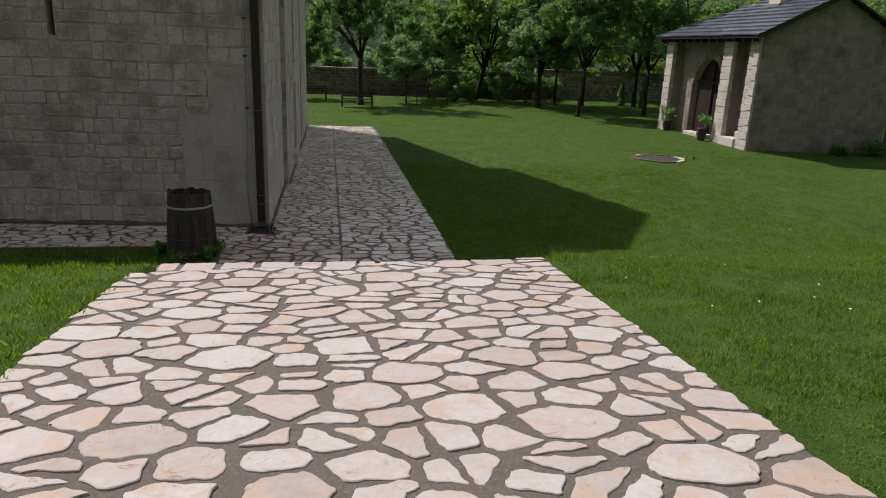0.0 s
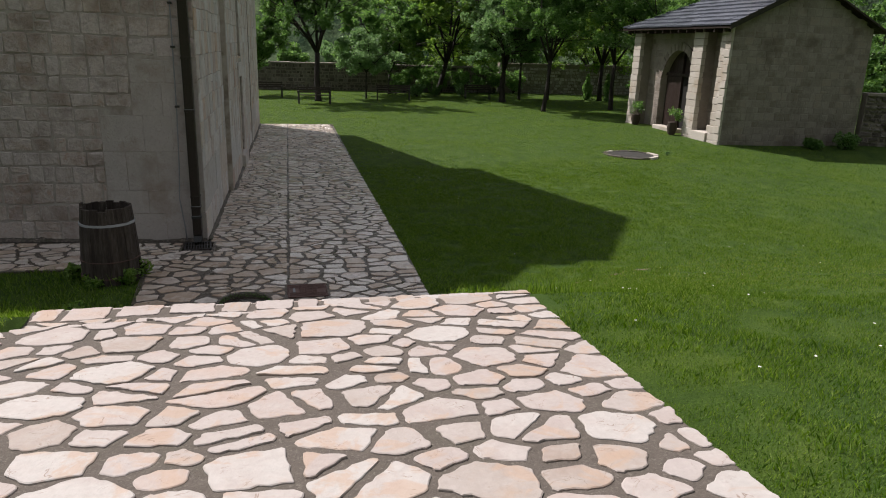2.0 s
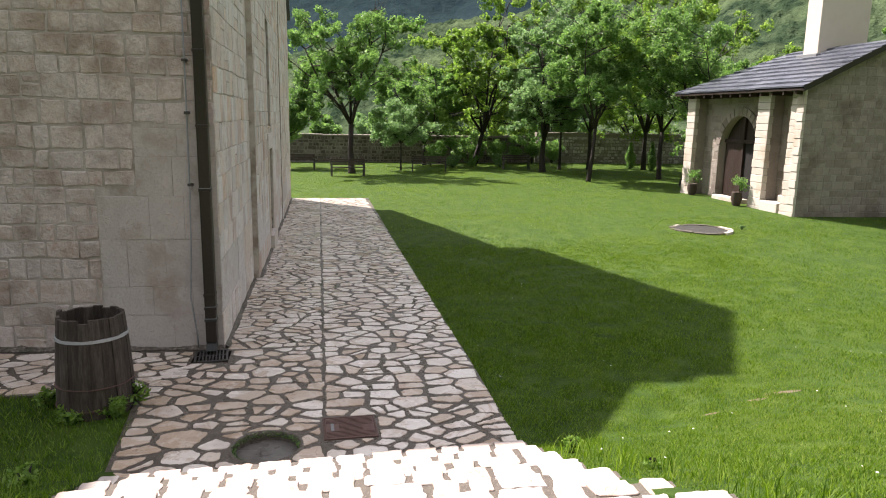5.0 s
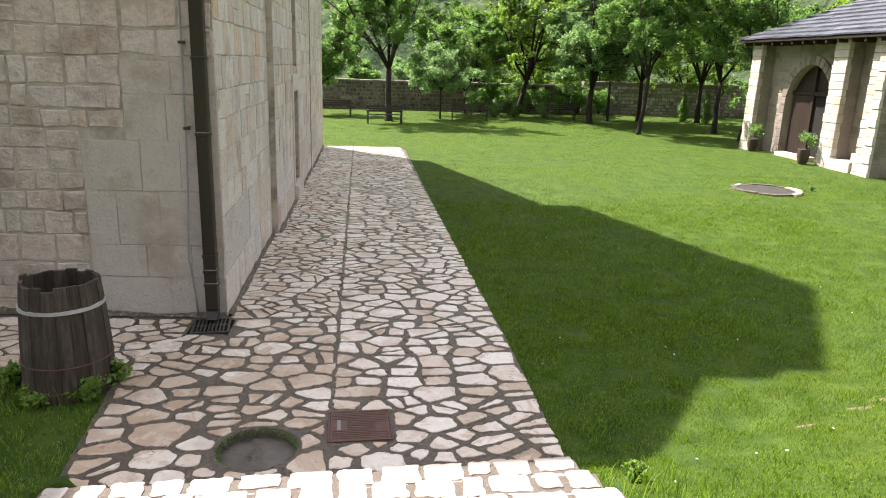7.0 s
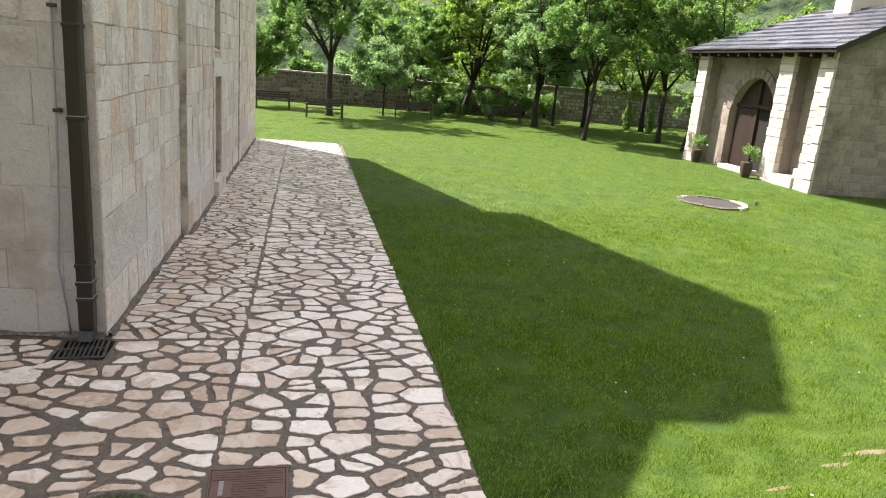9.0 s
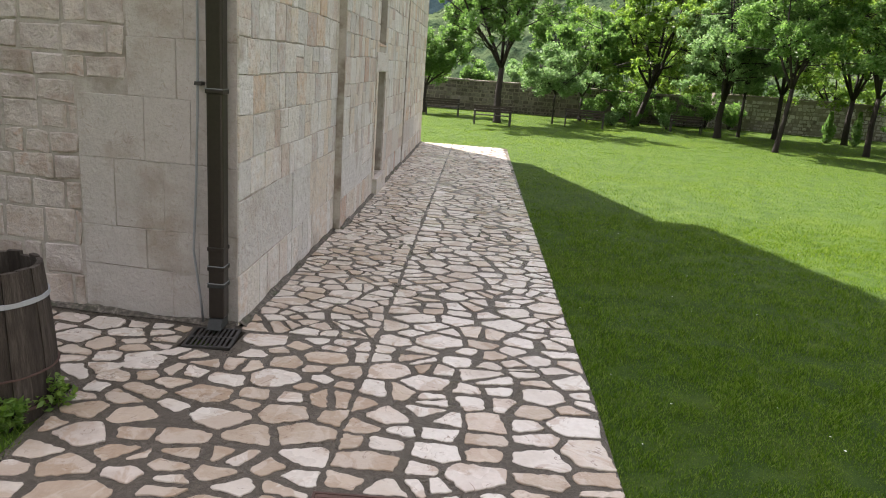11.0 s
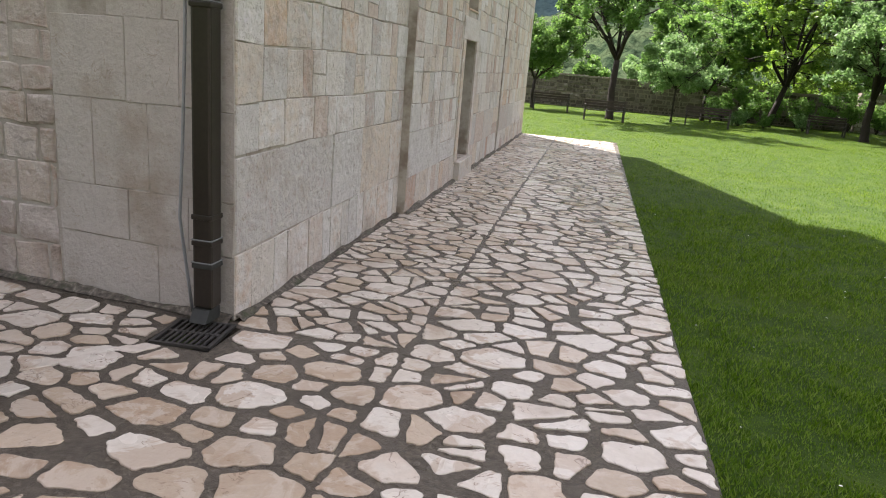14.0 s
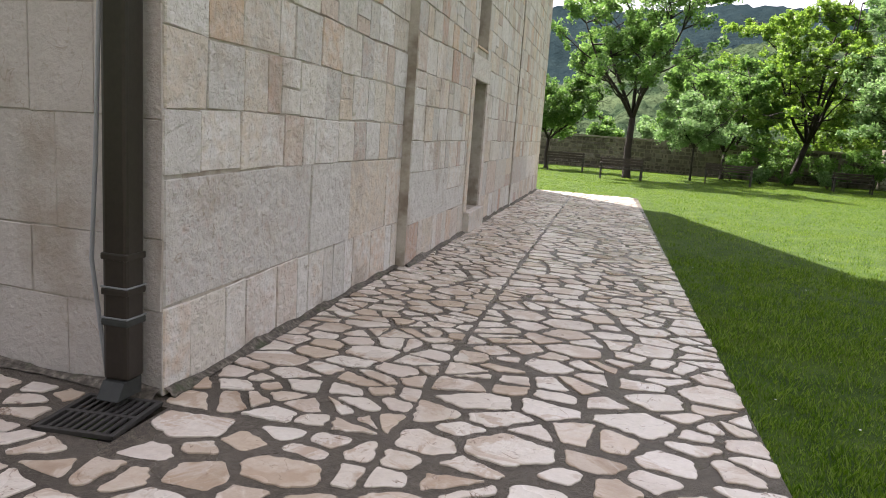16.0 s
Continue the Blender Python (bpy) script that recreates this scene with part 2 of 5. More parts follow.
M_WIRE = material("grey_cable", [(0.22, 0.23, 0.24), (0.30, 0.31, 0.32)], bump=0.0, rough=(0.4, 0.5))
M_BARK = material("tree_bark", [(0.012, 0.009, 0.007), (0.026, 0.02, 0.016), (0.05, 0.04, 0.032)], scale=6, stretch=(3, 3, 0.6), bump=0.9, bump_scale=20, distance=0.03)
M_CLAY = material("terracotta", [(0.042, 0.030, 0.023), (0.072, 0.053, 0.039)], scale=8)
M_BENCH = material("bench_wood", [(0.025, 0.018, 0.013), (0.055, 0.042, 0.032)], scale=10, rough=(0.5, 0.7))
M_LAWN = material("lawn_soil", [(0.019, 0.043, 0.009), (0.044, 0.082, 0.014), (0.081, 0.123, 0.022)], scale=2.5, spread=0.8, bump=0.9, bump_scale=55, distance=0.03,
                  stain=(0.062, 0.098, 0.008), stain_scale=0.35, rough=(0.8, 0.95), specular=0.1)
M_BLADE = material("grass_blade", [(0.030, 0.074, 0.010), (0.078, 0.155, 0.020), (0.135, 0.225, 0.040), (0.215, 0.29, 0.085)], scale=0.8, piece=0.8, bump=0.0, rough=(0.6, 0.75), translucent=0.42, specular=0.12)
M_DRYBLADE = material("dry_grass_blade", [(0.102, 0.180, 0.028), (0.204, 0.257, 0.067), (0.306, 0.323, 0.133)], scale=0.8, piece=0.8, bump=0.0, rough=(0.6, 0.75), translucent=0.4, specular=0.12)
M_LEAF = material("orchard_leaf", [(0.053, 0.123, 0.035), (0.105, 0.210, 0.058), (0.217, 0.337, 0.129)], scale=0.6, piece=0.6, bump=0.0, rough=(0.4, 0.55), translucent=0.5)
M_LEAF2 = material("walnut_leaf", [(0.068, 0.145, 0.029), (0.134, 0.241, 0.051), (0.255, 0.372, 0.110)], scale=0.6, piece=0.6, bump=0.0, rough=(0.4, 0.55), translucent=0.5)
M_LEAF3 = material("pale_leaf", [(0.078, 0.166, 0.060), (0.150, 0.262, 0.105), (0.269, 0.386, 0.194)], scale=0.6, piece=0.6, bump=0.0, rough=(0.4, 0.55), translucent=0.45)
M_WETSOIL = material("wet_dark_earth", [(0.012, 0.013, 0.010), (0.03, 0.029, 0.024), (0.055, 0.05, 0.043)], scale=7, spread=1.0, bump=0.8, bump_scale=40)
M_PETAL = material("white_petal", [(0.7, 0.7, 0.66), (0.8, 0.8, 0.76)], bump=0.0)
M_SOIL = material("bare_soil", [(0.10, 0.075, 0.045), (0.17, 0.135, 0.085)], scale=18, bump=0.8, bump_scale=60)
# Meadow greens lightened and blued to carry the haze of distance.
M_HILL = material("hazy_hill_meadow_wood", [(0.014, 0.026, 0.016), (0.031, 0.051, 0.027), (0.058, 0.082, 0.045)], scale=0.3, spread=1.5, bump=1.0, bump_scale=0.8, distance=1.0,
                  stain=(0.085, 0.118, 0.058), stain_scale=0.03, stain_at=(0.48, 0.62), rough=(0.85, 0.95), specular=0.0)
# Bluish haze over the far ridge is part of this base colour.
M_FARHILL = material("hazy_far_mountain_wood", [(0.013, 0.024, 0.029), (0.023, 0.038, 0.039)], scale=0.05, spread=1.0, bump=1.0, bump_scale=0.25, distance=2.0, rough=(0.9, 0.95), specular=0.0)


# ---- mesh helpers ----
def mesh_object(name, verts, faces, mat, parent=None, label="", smooth=False):
    me = bpy.data.meshes.new(name)
    me.from_pydata(verts, [], faces)
    me.materials.append(mat)
    if smooth:
        me.polygons.foreach_set("use_smooth", [True] * len(me.polygons))
    me.update()
    ob = new(name, me)
    if parent is not None:
        ob.parent = parent
    if label:
        ob["label"] = label
    return ob


def part(name, bm, mat, parent=None, label="", smooth=False):
    me = bpy.data.meshes.new(name)
    bmesh.ops.recalc_face_normals(bm, faces=bm.faces)
    bm.to_mesh(me)
    bm.free()
    me.materials.append(mat)
    if smooth:
        me.polygons.foreach_set("use_smooth", [True] * len(me.polygons))
    ob = new(name, me)
    if parent is not None:
        ob.parent = parent
    if label:
        ob["label"] = label
    return ob


def empty(name, at=(0, 0, 0), rz=0.0):
    ob = new(name)
    ob.empty_display_size = 0.2
    ob.matrix_basis = pose(*at, 0, 0, rz)
    return ob


def add_box(bm, lo, hi, bevel=0.0, m=None):
    r = bmesh.ops.create_cube(bm, size=1)
    vs = r["verts"]
    lo, hi = Vector(lo), Vector(hi)
    for v in vs:
        v.co = Vector([(lo[k] + hi[k]) / 2 + v.co[k] * (hi[k] - lo[k]) for k in range(3)])
    if bevel:
        es = list({e for v in vs for e in v.link_edges})
        out = bmesh.ops.bevel(bm, geom=es, offset=bevel, segments=2, affect="EDGES", profile=0.6)
        vs = list({v for f in out["faces"] for v in f.verts} | {v for v in vs if v.is_valid})
    if m is not None:
        bmesh.ops.transform(bm, matrix=m, verts=[v for v in vs if v.is_valid])
    return vs


def box_part(name, lo, hi, mat, parent=None, bevel=0.006, label="", m=None):
    bm = bmesh.new()
    add_box(bm, lo, hi, bevel, m)
    return part(name, bm, mat, parent, label)


def tube(verts, faces, points, radii, sides=7):
    """Adds a tapered tube along points to verts and faces."""
    base = len(verts)
    n = len(points)
    for k, p in enumerate(points):
        p = Vector(p)
        d = (Vector(points[min(k + 1, n - 1)]) - Vector(points[max(k - 1, 0)])).normalized()
        u = d.cross(Vector((0.31, 0.95, 0.05))).normalized()
        w = d.cross(u)
        for s in range(sides):
            a = 2 * math.pi * s / sides
            verts.append(tuple(p + (u * math.cos(a) + w * math.sin(a)) * radii[k]))
    for k in range(n - 1):
        for s in range(sides):
            a, b = base + k * sides + s, base + k * sides + (s + 1) % sides
            faces.append((a, b, b + sides, a + sides))
    faces.append(tuple(range(base, base + sides))[::-1])
    faces.append(tuple(range(base + (n - 1) * sides, base + n * sides)))


def lathe(profile, sides=24, centre=(0, 0, 0)):
    """verts and faces of a body turned about z from (radius, height) pairs."""
    verts, faces = [], []
    for r, z in profile:
        for s in range(sides):
            a = 2 * math.pi * s / sides
            verts.append((centre[0] + r * math.cos(a), centre[1] + r * math.sin(a), centre[2] + z))
    for k in range(len(profile) - 1):
        for s in range(sides):
            a, b = k * sides + s, k * sides + (s + 1) % sides
            faces.append((a, b, b + sides, a + sides))
    return verts, faces


# ---- the lie of the land ----
EDGE_Y, EDGE_Z, FALL = 6.95, 1.25, 0.095        # upper terrace: its front edge, height and slope
STEPS = 8
FOOT_Y = 9.8


def terrace_z(y):
    return EDGE_Z + FALL * (EDGE_Y - y)


def smooth(a, b, v):
    v = min(1.0, max(0.0, (v - a) / (b - a)))
    return v * v * (3 - 2 * v)


def land(x, y):
    """Height of the lawn."""
    side = smooth(2.2, 7.0, abs(x))
    y0, y1 = EDGE_Y - 1.6 * side, FOOT_Y + 0.35 + 2.3 * side
    f = min(1.0, max(0.0, (y - y0) / (y1 - y0)))
    f = f * (1 - side) + f * f * (3 - 2 * f) * side
    high = EDGE_Z + FALL * (EDGE_Y - max(y, -12)) if y < EDGE_Y else EDGE_Z
    z = high * (1 - f) - 0.03
    z += 0.04 * noise.noise(Vector((x * 0.25, y * 0.25, 0))) * smooth(2.0, 5.0, abs(x))
    if x > 9:
        z -= 0.05 * (x - 9) * smooth(26, 18, y) if x < 16 else 0.35 * smooth(26, 18, y)
    if -1.72 < x < 1.74 and 6.6 < y < 9.95:
        z -= 0.3
    if -1.7 < x < 1.6 and 9.95 <= y < 29.4:
        z -= 0.3
    if -1.7 < x < 1.6 and y < 6.7:
        z -= 0.1
    return z


xs = sorted(set([-1500, -800, -400, -200, -100, -60, -40, -28, -20] + [round(-16 + 0.5 * k, 2) for k in range(24)] + [round(-4.0 + 0.16 * k, 2) for k in range(14)]
                + [-1.80, -1.73, -1.71, -1.0, 0, 1.0, 1.59, 1.62, 1.73, 1.76, 1.8, 1.9] + [round(2.0 + 0.16 * k, 2) for k in range(20)] + [round(5.2 + 0.4 * k, 2) for k in range(40)]
                + [22, 24, 27, 31, 36, 45, 60, 100, 200, 400, 800, 1500]))
ys = sorted(set([-1500, -700, -300, -120, -60, -30, -20, -14, -10, -7, -5] + [round(-4 + 0.25 * k, 2) for k in range(40)] + [round(6.0 + 0.12 * k, 2) for k in range(60)]
                + [round(13.4 + 0.5 * k, 2) for k in range(74)] + [52, 56, 62, 70, 90, 130, 200, 400, 800, 1500]))
gv = [(x, y, land(x, y)) for y in ys for x in xs]
gw = len(xs)
gf = [(j * gw + i, j * gw + i + 1, (j + 1) * gw + i + 1, (j + 1) * gw + i) for j in range(len(ys) - 1) for i in range(gw - 1)]
ground = tagged(mesh_object("ground", gv, gf, M_LAWN, smooth=True), "mown green lawn sloping down beside the steps", "lawn", kind="structure")


# ---- crazy paving ----
def cut(poly, a, b, c):
    """The part of a convex polygon where a*x + b*y <= c."""
    out = []
    for k in range(len(poly)):
        p, q = poly[k], poly[(k + 1) % len(poly)]
        dp, dq = a * p[0] + b * p[1] - c, a * q[0] + b * q[1] - c
        if dp <= 0:
            out.append(p)
        if dp * dq < 0:
            f = dp / (dp - dq)
            out.append((p[0] + f * (q[0] - p[0]), p[1] + f * (q[1] - p[1])))
    return out


def area_of(poly):
    return 0.5 * abs(sum(poly[k][0] * poly[(k + 1) % len(poly)][1] - poly[(k + 1) % len(poly)][0] * poly[k][1] for k in range(len(poly))))


def crazy(region, dx, dy, gap, seed, big=()):
    """Broken slabs of uneven size that fill a convex region: cells grown round scattered stones, some cracked in two. big: (x, y, size) of larger stones."""
    rng = random.Random(seed)
    n = len(region)
    if sum(region[k][0] * region[(k + 1) % n][1] - region[(k + 1) % n][0] * region[k][1] for k in range(n)) < 0:
        region = region[::-1]
    sides = []                                           # outward normal and offset of each edge
    for k in range(n):
        a, b = region[k], region[(k + 1) % n]
        ln = math.hypot(b[0] - a[0], b[1] - a[1])
        n0, n1 = (b[1] - a[1]) / ln, (a[0] - b[0]) / ln
        sides.append((n0, n1, n0 * a[0] + n1 * a[1]))
    x0, x1 = min(p[0] for p in region), max(p[0] for p in region)
    y0, y1 = min(p[1] for p in region), max(p[1] for p in region)
    grid = {}

    def around(u, v, reach):
        gu, gv = math.floor(u), math.floor(v)
        return [q for a in range(gu - reach, gu + reach + 1) for b in range(gv - reach, gv + reach + 1) for q in grid.get((a, b), ())]

    def add(x, y, r, slack):
        if any(n0 * x + n1 * y > c - 0.30 * r * dy for n0, n1, c in sides):
            return
        u, v = x / dx, y / dy
        if all(math.hypot(u - q[0], v - q[1]) > slack * (r + q[2]) / 2 for q in around(u, v, 2)):
            grid.setdefault((math.floor(u), math.floor(v)), []).append((u, v, r))

    for x, y, r in big:
        add(x, y, r, 0.5)
    want = (x1 - x0) * (y1 - y0) / (dx * dy)
    for k in range(int(want * 50)):
        r = rng.choice((1.35, 1.2, 1.05, 0.9) if k < want * 2 else (0.95, 0.85, 0.75, 0.65, 0.6))
        add(rng.uniform(x0, x1), rng.uniform(y0, y1), r, 1.0)
    out = []
    for sites in grid.values():
        for p in sites:
            poly = [(p[0] - 2, p[1] - 2), (p[0] + 2, p[1] - 2), (p[0] + 2, p[1] + 2), (p[0] - 2, p[1] + 2)]
            for q in around(p[0], p[1], 3):
                if q is p or len(poly) < 3:
                    continue
                ex, ey = q[0] - p[0], q[1] - p[1]
                poly = cut(poly, ex, ey, (q[0] ** 2 + q[1] ** 2 - p[0] ** 2 - p[1] ** 2 + 0.25 * (p[2] ** 2 - q[2] ** 2)) / 2)
            poly = [(u * dx, v * dy) for u, v in poly]
            for n0, n1, c in sides:
                if len(poly) >= 3:
                    poly = cut(poly, n0, n1, c)
            if len(poly) < 3:
                continue
            while len(poly) > 4:                                 # short sides run together into one corner
                m = len(poly)
                e = [math.hypot(poly[k][0] - poly[(k + 1) % m][0], poly[k][1] - poly[(k + 1) % m][1]) for k in range(m)]
                k = min(range(m), key=lambda q: e[q])
                if e[k] > (0.13 if m > 5 else 0.085) * rng.uniform(0.7, 1.2):
                    break
                a, b, f = poly[k], poly[(k + 1) % m], rng.uniform(0.1, 0.9)
                poly[k] = (a[0] + (b[0] - a[0]) * f, a[1] + (b[1] - a[1]) * f)
                del poly[(k + 1) % m]
            if 0.85 < p[2] < 1.4 and rng.random() < 0.4:            # a slab broken in two
                ang = rng.uniform(0, math.pi)
                n0, n1 = math.cos(ang), math.sin(ang)
                c = n0 * p[0] * dx + n1 * p[1] * dy + rng.uniform(-0.03, 0.03)
                out += [half for half in (cut(poly, n0, n1, c), cut(poly, -n0, -n1, -c)) if len(half) >= 3]
            else:
                out.append(poly)
    slabs = []
    for poly in out:
        n = len(poly)
        if sum(poly[k][0] * poly[(k + 1) % n][1] - poly[(k + 1) % n][0] * poly[k][1] for k in range(n)) < 0:
            poly = poly[::-1]
        small = list(poly)
        for k in range(n):
            a, b = poly[k], poly[(k + 1) % n]
            ln = math.hypot(b[0] - a[0], b[1] - a[1])
            if ln < 1e-5 or len(small) < 3:
                continue
            t = rng.uniform(-0.15, 0.15)
            n0, n1 = (b[1] - a[1]) / ln, (a[0] - b[0]) / ln
            mx, my = (a[0] + b[0]) / 2 - n0 * gap * 0.5 * rng.uniform(0.6, 1.6), (a[1] + b[1]) / 2 - n1 * gap * 0.5 * rng.uniform(0.6, 1.6)
            n0, n1 = n0 - n1 * t, n1 + n0 * t
            small = cut(small, n0, n1, n0 * mx + n1 * my)
        for k in range(len(small)):                             # blunt the sharpest corners
            if len(small) < 4 or rng.random() < 0.6:
                break
            m = len(small)
            c = min(range(m), key=lambda q: (Vector(small[q - 1]) - Vector(small[q])).angle(Vector(small[(q + 1) % m]) - Vector(small[q]), 3.0))
            a, p, b = small[c - 1], small[c], small[(c + 1) % m]
            fa, fb = rng.uniform(0.1, 0.3), rng.uniform(0.1, 0.3)
            small = small[:c] + [(p[0] + (a[0] - p[0]) * fa, p[1] + (a[1] - p[1]) * fa), (p[0] + (b[0] - p[0]) * fb, p[1] + (b[1] - p[1]) * fb)] + small[c + 1:]
            if k > 0:
                break
        if len(small) >= 3 and area_of(small) > 0.004:
            slabs.append(small)
    return slabs


def slab(poly, rng, height=lambda x, y: 0.0, thick=0.03, tilt=0.006):
    """verts and faces of one paving slab: worn corners, rounded upper edge, rough outline."""
    n = len(poly)
    if sum(poly[k][0] * poly[(k + 1) % n][1] - poly[(k + 1) % n][0] * poly[k][1] for k in range(n)) < 0:
        poly = poly[::-1]
    ring = []
    for k in range(n):
        a, p, b = poly[k - 1], poly[k], poly[(k + 1) % n]
        la, lb = math.hypot(a[0] - p[0], a[1] - p[1]), math.hypot(b[0] - p[0], b[1] - p[1])
        if min(la, lb) < 1e-4:
            continue
        r = rng.uniform(0.003, 0.018)
        for q, ln in ((a, la), (b, lb)):
            f = min(0.3, r / ln)
            ring.append((p[0] + (q[0] - p[0]) * f, p[1] + (q[1] - p[1]) * f))
        m = int(lb / 0.045)
        for s in range(m):
            f = (s + rng.uniform(0.35, 0.65)) / m * 0.8 + 0.1
            w = rng.uniform(-0.010, 0.009)
            ring.append((p[0] + (b[0] - p[0]) * f - (b[1] - p[1]) / lb * w, p[1] + (b[1] - p[1]) * f + (b[0] - p[0]) / lb * w))
    cx, cy = sum(p[0] for p in ring) / len(ring), sum(p[1] for p in ring) / len(ring)
    tx, ty, lift = rng.uniform(-tilt, tilt) * 2, rng.uniform(-tilt, tilt) * 2, rng.uniform(-0.003, 0.003)
    verts = []
    for shrink, dz in ((0.0, -thick), (0.0, -0.0035), (0.005, 0.0)):
        for x, y in ring:
            d = math.hypot(cx - x, cy - y) or 1
            f = min(shrink / d, 0.3)
            X, Y = x + (cx - x) * f, y + (cy - y) * f
            verts.append((X, Y, height(X, Y) + dz + lift + tx * (X - cx) + ty * (Y - cy)))
    m = len(ring)
    faces = [(r * m + k, r * m + (k + 1) % m, (r + 1) * m + (k + 1) % m, (r + 1) * m + k) for r in range(2) for k in range(m)]
    faces.append(tuple(range(2 * m, 3 * m)))
    return verts, faces


def lay(parent, polys, mat, seed, near, limit=290, height=lambda x, y: 0.0, name="flagstone", thick=0.03, other=None):
    """Lays slabs: those nearest to a point of the plan as parts, the rest joined. other(x, y, chance) may name another stone for a part."""
    rng = random.Random(seed)
    polys = sorted(polys, key=lambda p: math.hypot(p[0][0] - near[0], p[0][1] - near[1]))
    rest_v, rest_f = [], []
    for k, poly in enumerate(polys):
        v, f = slab(poly, rng, height, thick)
        if k < limit:
            cx, cy = sum(p[0] for p in poly) / len(poly), sum(p[1] for p in poly) / len(poly)
            mesh_object(name, v, f, (other and other(cx, cy, rng.random())) or mat, parent)
        else:
            b = len(rest_v)
            rest_v += v
            rest_f += [tuple(i + b for i in q) for q in f]
    if rest_v:
        tagged(mesh_object("flagstone_field", rest_v, rest_f, mat, parent), kind="stuff")


# ---- masonry ----
def masonry(parent, place, length, courses, mat, seed, widths=(0.3, 0.65), z0=0.0, proud=(0.012, 0.026), joint=0.011, openings=(), limit=290, near=(0, 0), name="stone_block", top=None, rough=0.006, round_by=(0.006, 0.014), ragged=0.0):
    """Coursed blocks. place(u, d, z) gives the point u along the wall, d out of its face, z up. openings: (u0, u1, z0, z1)."""
    rng = random.Random(seed)
    made = []
    z = z0

    def wave(u, zz):
        return zz + 0.022 * noise.noise(Vector((u * 0.9, zz * 3.1, seed))) * (zz > z0 + 0.01)

    for h in courses:
        u = 0.0
        while u < length - 0.02:
            w = rng.uniform(*widths) * (0.8 + 0.6 * min(h, 0.5))
            if length - u - w < widths[0] * 0.6:
                w = length - u
            w = min(w, length - u)
            hits = [o for o in openings if o[0] < u + w - 0.01 and o[1] > u + 0.01 and o[2] < z + h - 0.02 and o[3] > z + 0.02]
            pieces = [(u, u + w)]
            for o in hits:
                cutp = []
                for a, b in pieces:
                    if o[0] > a + 0.06:
                        cutp.append((a, min(b, o[0])))
                    if o[1] < b - 0.06:
                        cutp.append((max(a, o[1]), b))
                    if o[0] >= b or o[1] <= a:
                        cutp.append((a, b))
                pieces = sorted(set(cutp))
            for a, b in pieces:
                if top is None or z + h * 0.5 < top((a + b) / 2):
                    if h > 0.25 and b - a > 0.2 and rng.random() < 0.10:      # two thin stones in place of one
                        zz = z + h * rng.uniform(0.4, 0.6)
                        made += [(a, b, z, zz), (a, b, zz, z + h)]
                    else:
                        made.append((a, b, z, z + h))
            u += w
        z += h
    made.sort(key=lambda q: math.hypot((q[0] + q[1]) / 2 - near[0], (q[2] + q[3]) / 2 - near[1]))
    rest_v, rest_f = [], []
    for k, (a, b, lo, hi) in enumerate(made):
        j = joint * rng.uniform(0.6, 1.3) / 2
        d = rng.uniform(*proud)
        J = lambda: rng.uniform(-rough, rough)
        c = [(a + j, wave(a, lo) + j), (b - j, wave(b, lo) + j), (b - j, wave(b, hi) - j), (a + j, wave(a, hi) - j)]
        c = [(u + J(), v + J()) for u, v in c]
        e = rng.uniform(*round_by)
        if ragged:                                       # worn corners, uneven sides
            ring = []
            for q in range(4):
                p, nx = Vector(c[q]), Vector(c[(q + 1) % 4])
                side = nx - p
                out = Vector((side.y, -side.x)).normalized()
                for f in (min(0.2, rng.uniform(0.004, 0.022) / side.length), rng.uniform(0.38, 0.62), 1 - min(0.2, rng.uniform(0.004, 0.022) / side.length)):
                    ring.append(p + side * f + out * rng.uniform(-ragged, ragged * 0.5))
            c = [tuple(p) for p in ring]
            mu, mv = sum(p[0] for p in c) / 12, sum(p[1] for p in c) / 12
            ins = []
            for u, v in c:
                dm = math.hypot(mu - u, mv - v)
                g = min(0.3, e * 1.5 / dm)
                ins.append((u + (mu - u) * g, v + (mv - v) * g))
        else:
            ins = [(c[0][0] + e, c[0][1] + e), (c[1][0] - e, c[1][1] + e), (c[2][0] - e, c[2][1] - e), (c[3][0] + e, c[3][1] - e)]
        m = len(c)
        vs = [place(u, -0.004, v) for u, v in c] + [place(u, d - 0.009, v) for u, v in c] + [place(u, d + J() * 0.4, v) for u, v in ins]
        fs = [(r * m + q, r * m + (q + 1) % m, r * m + m + (q + 1) % m, r * m + m + q) for r in (0, 1) for q in range(m)] + [tuple(range(2 * m, 3 * m))]
        if k < limit:
            mesh_object(name, vs, fs, mat, parent)
        else:
            o = len(rest_v)
            rest_v += vs
            rest_f += [tuple(i + o for i in q) for q in fs]
    if rest_v:
        tagged(mesh_object("stone_courses", rest_v, rest_f, mat, parent), kind="stuff")


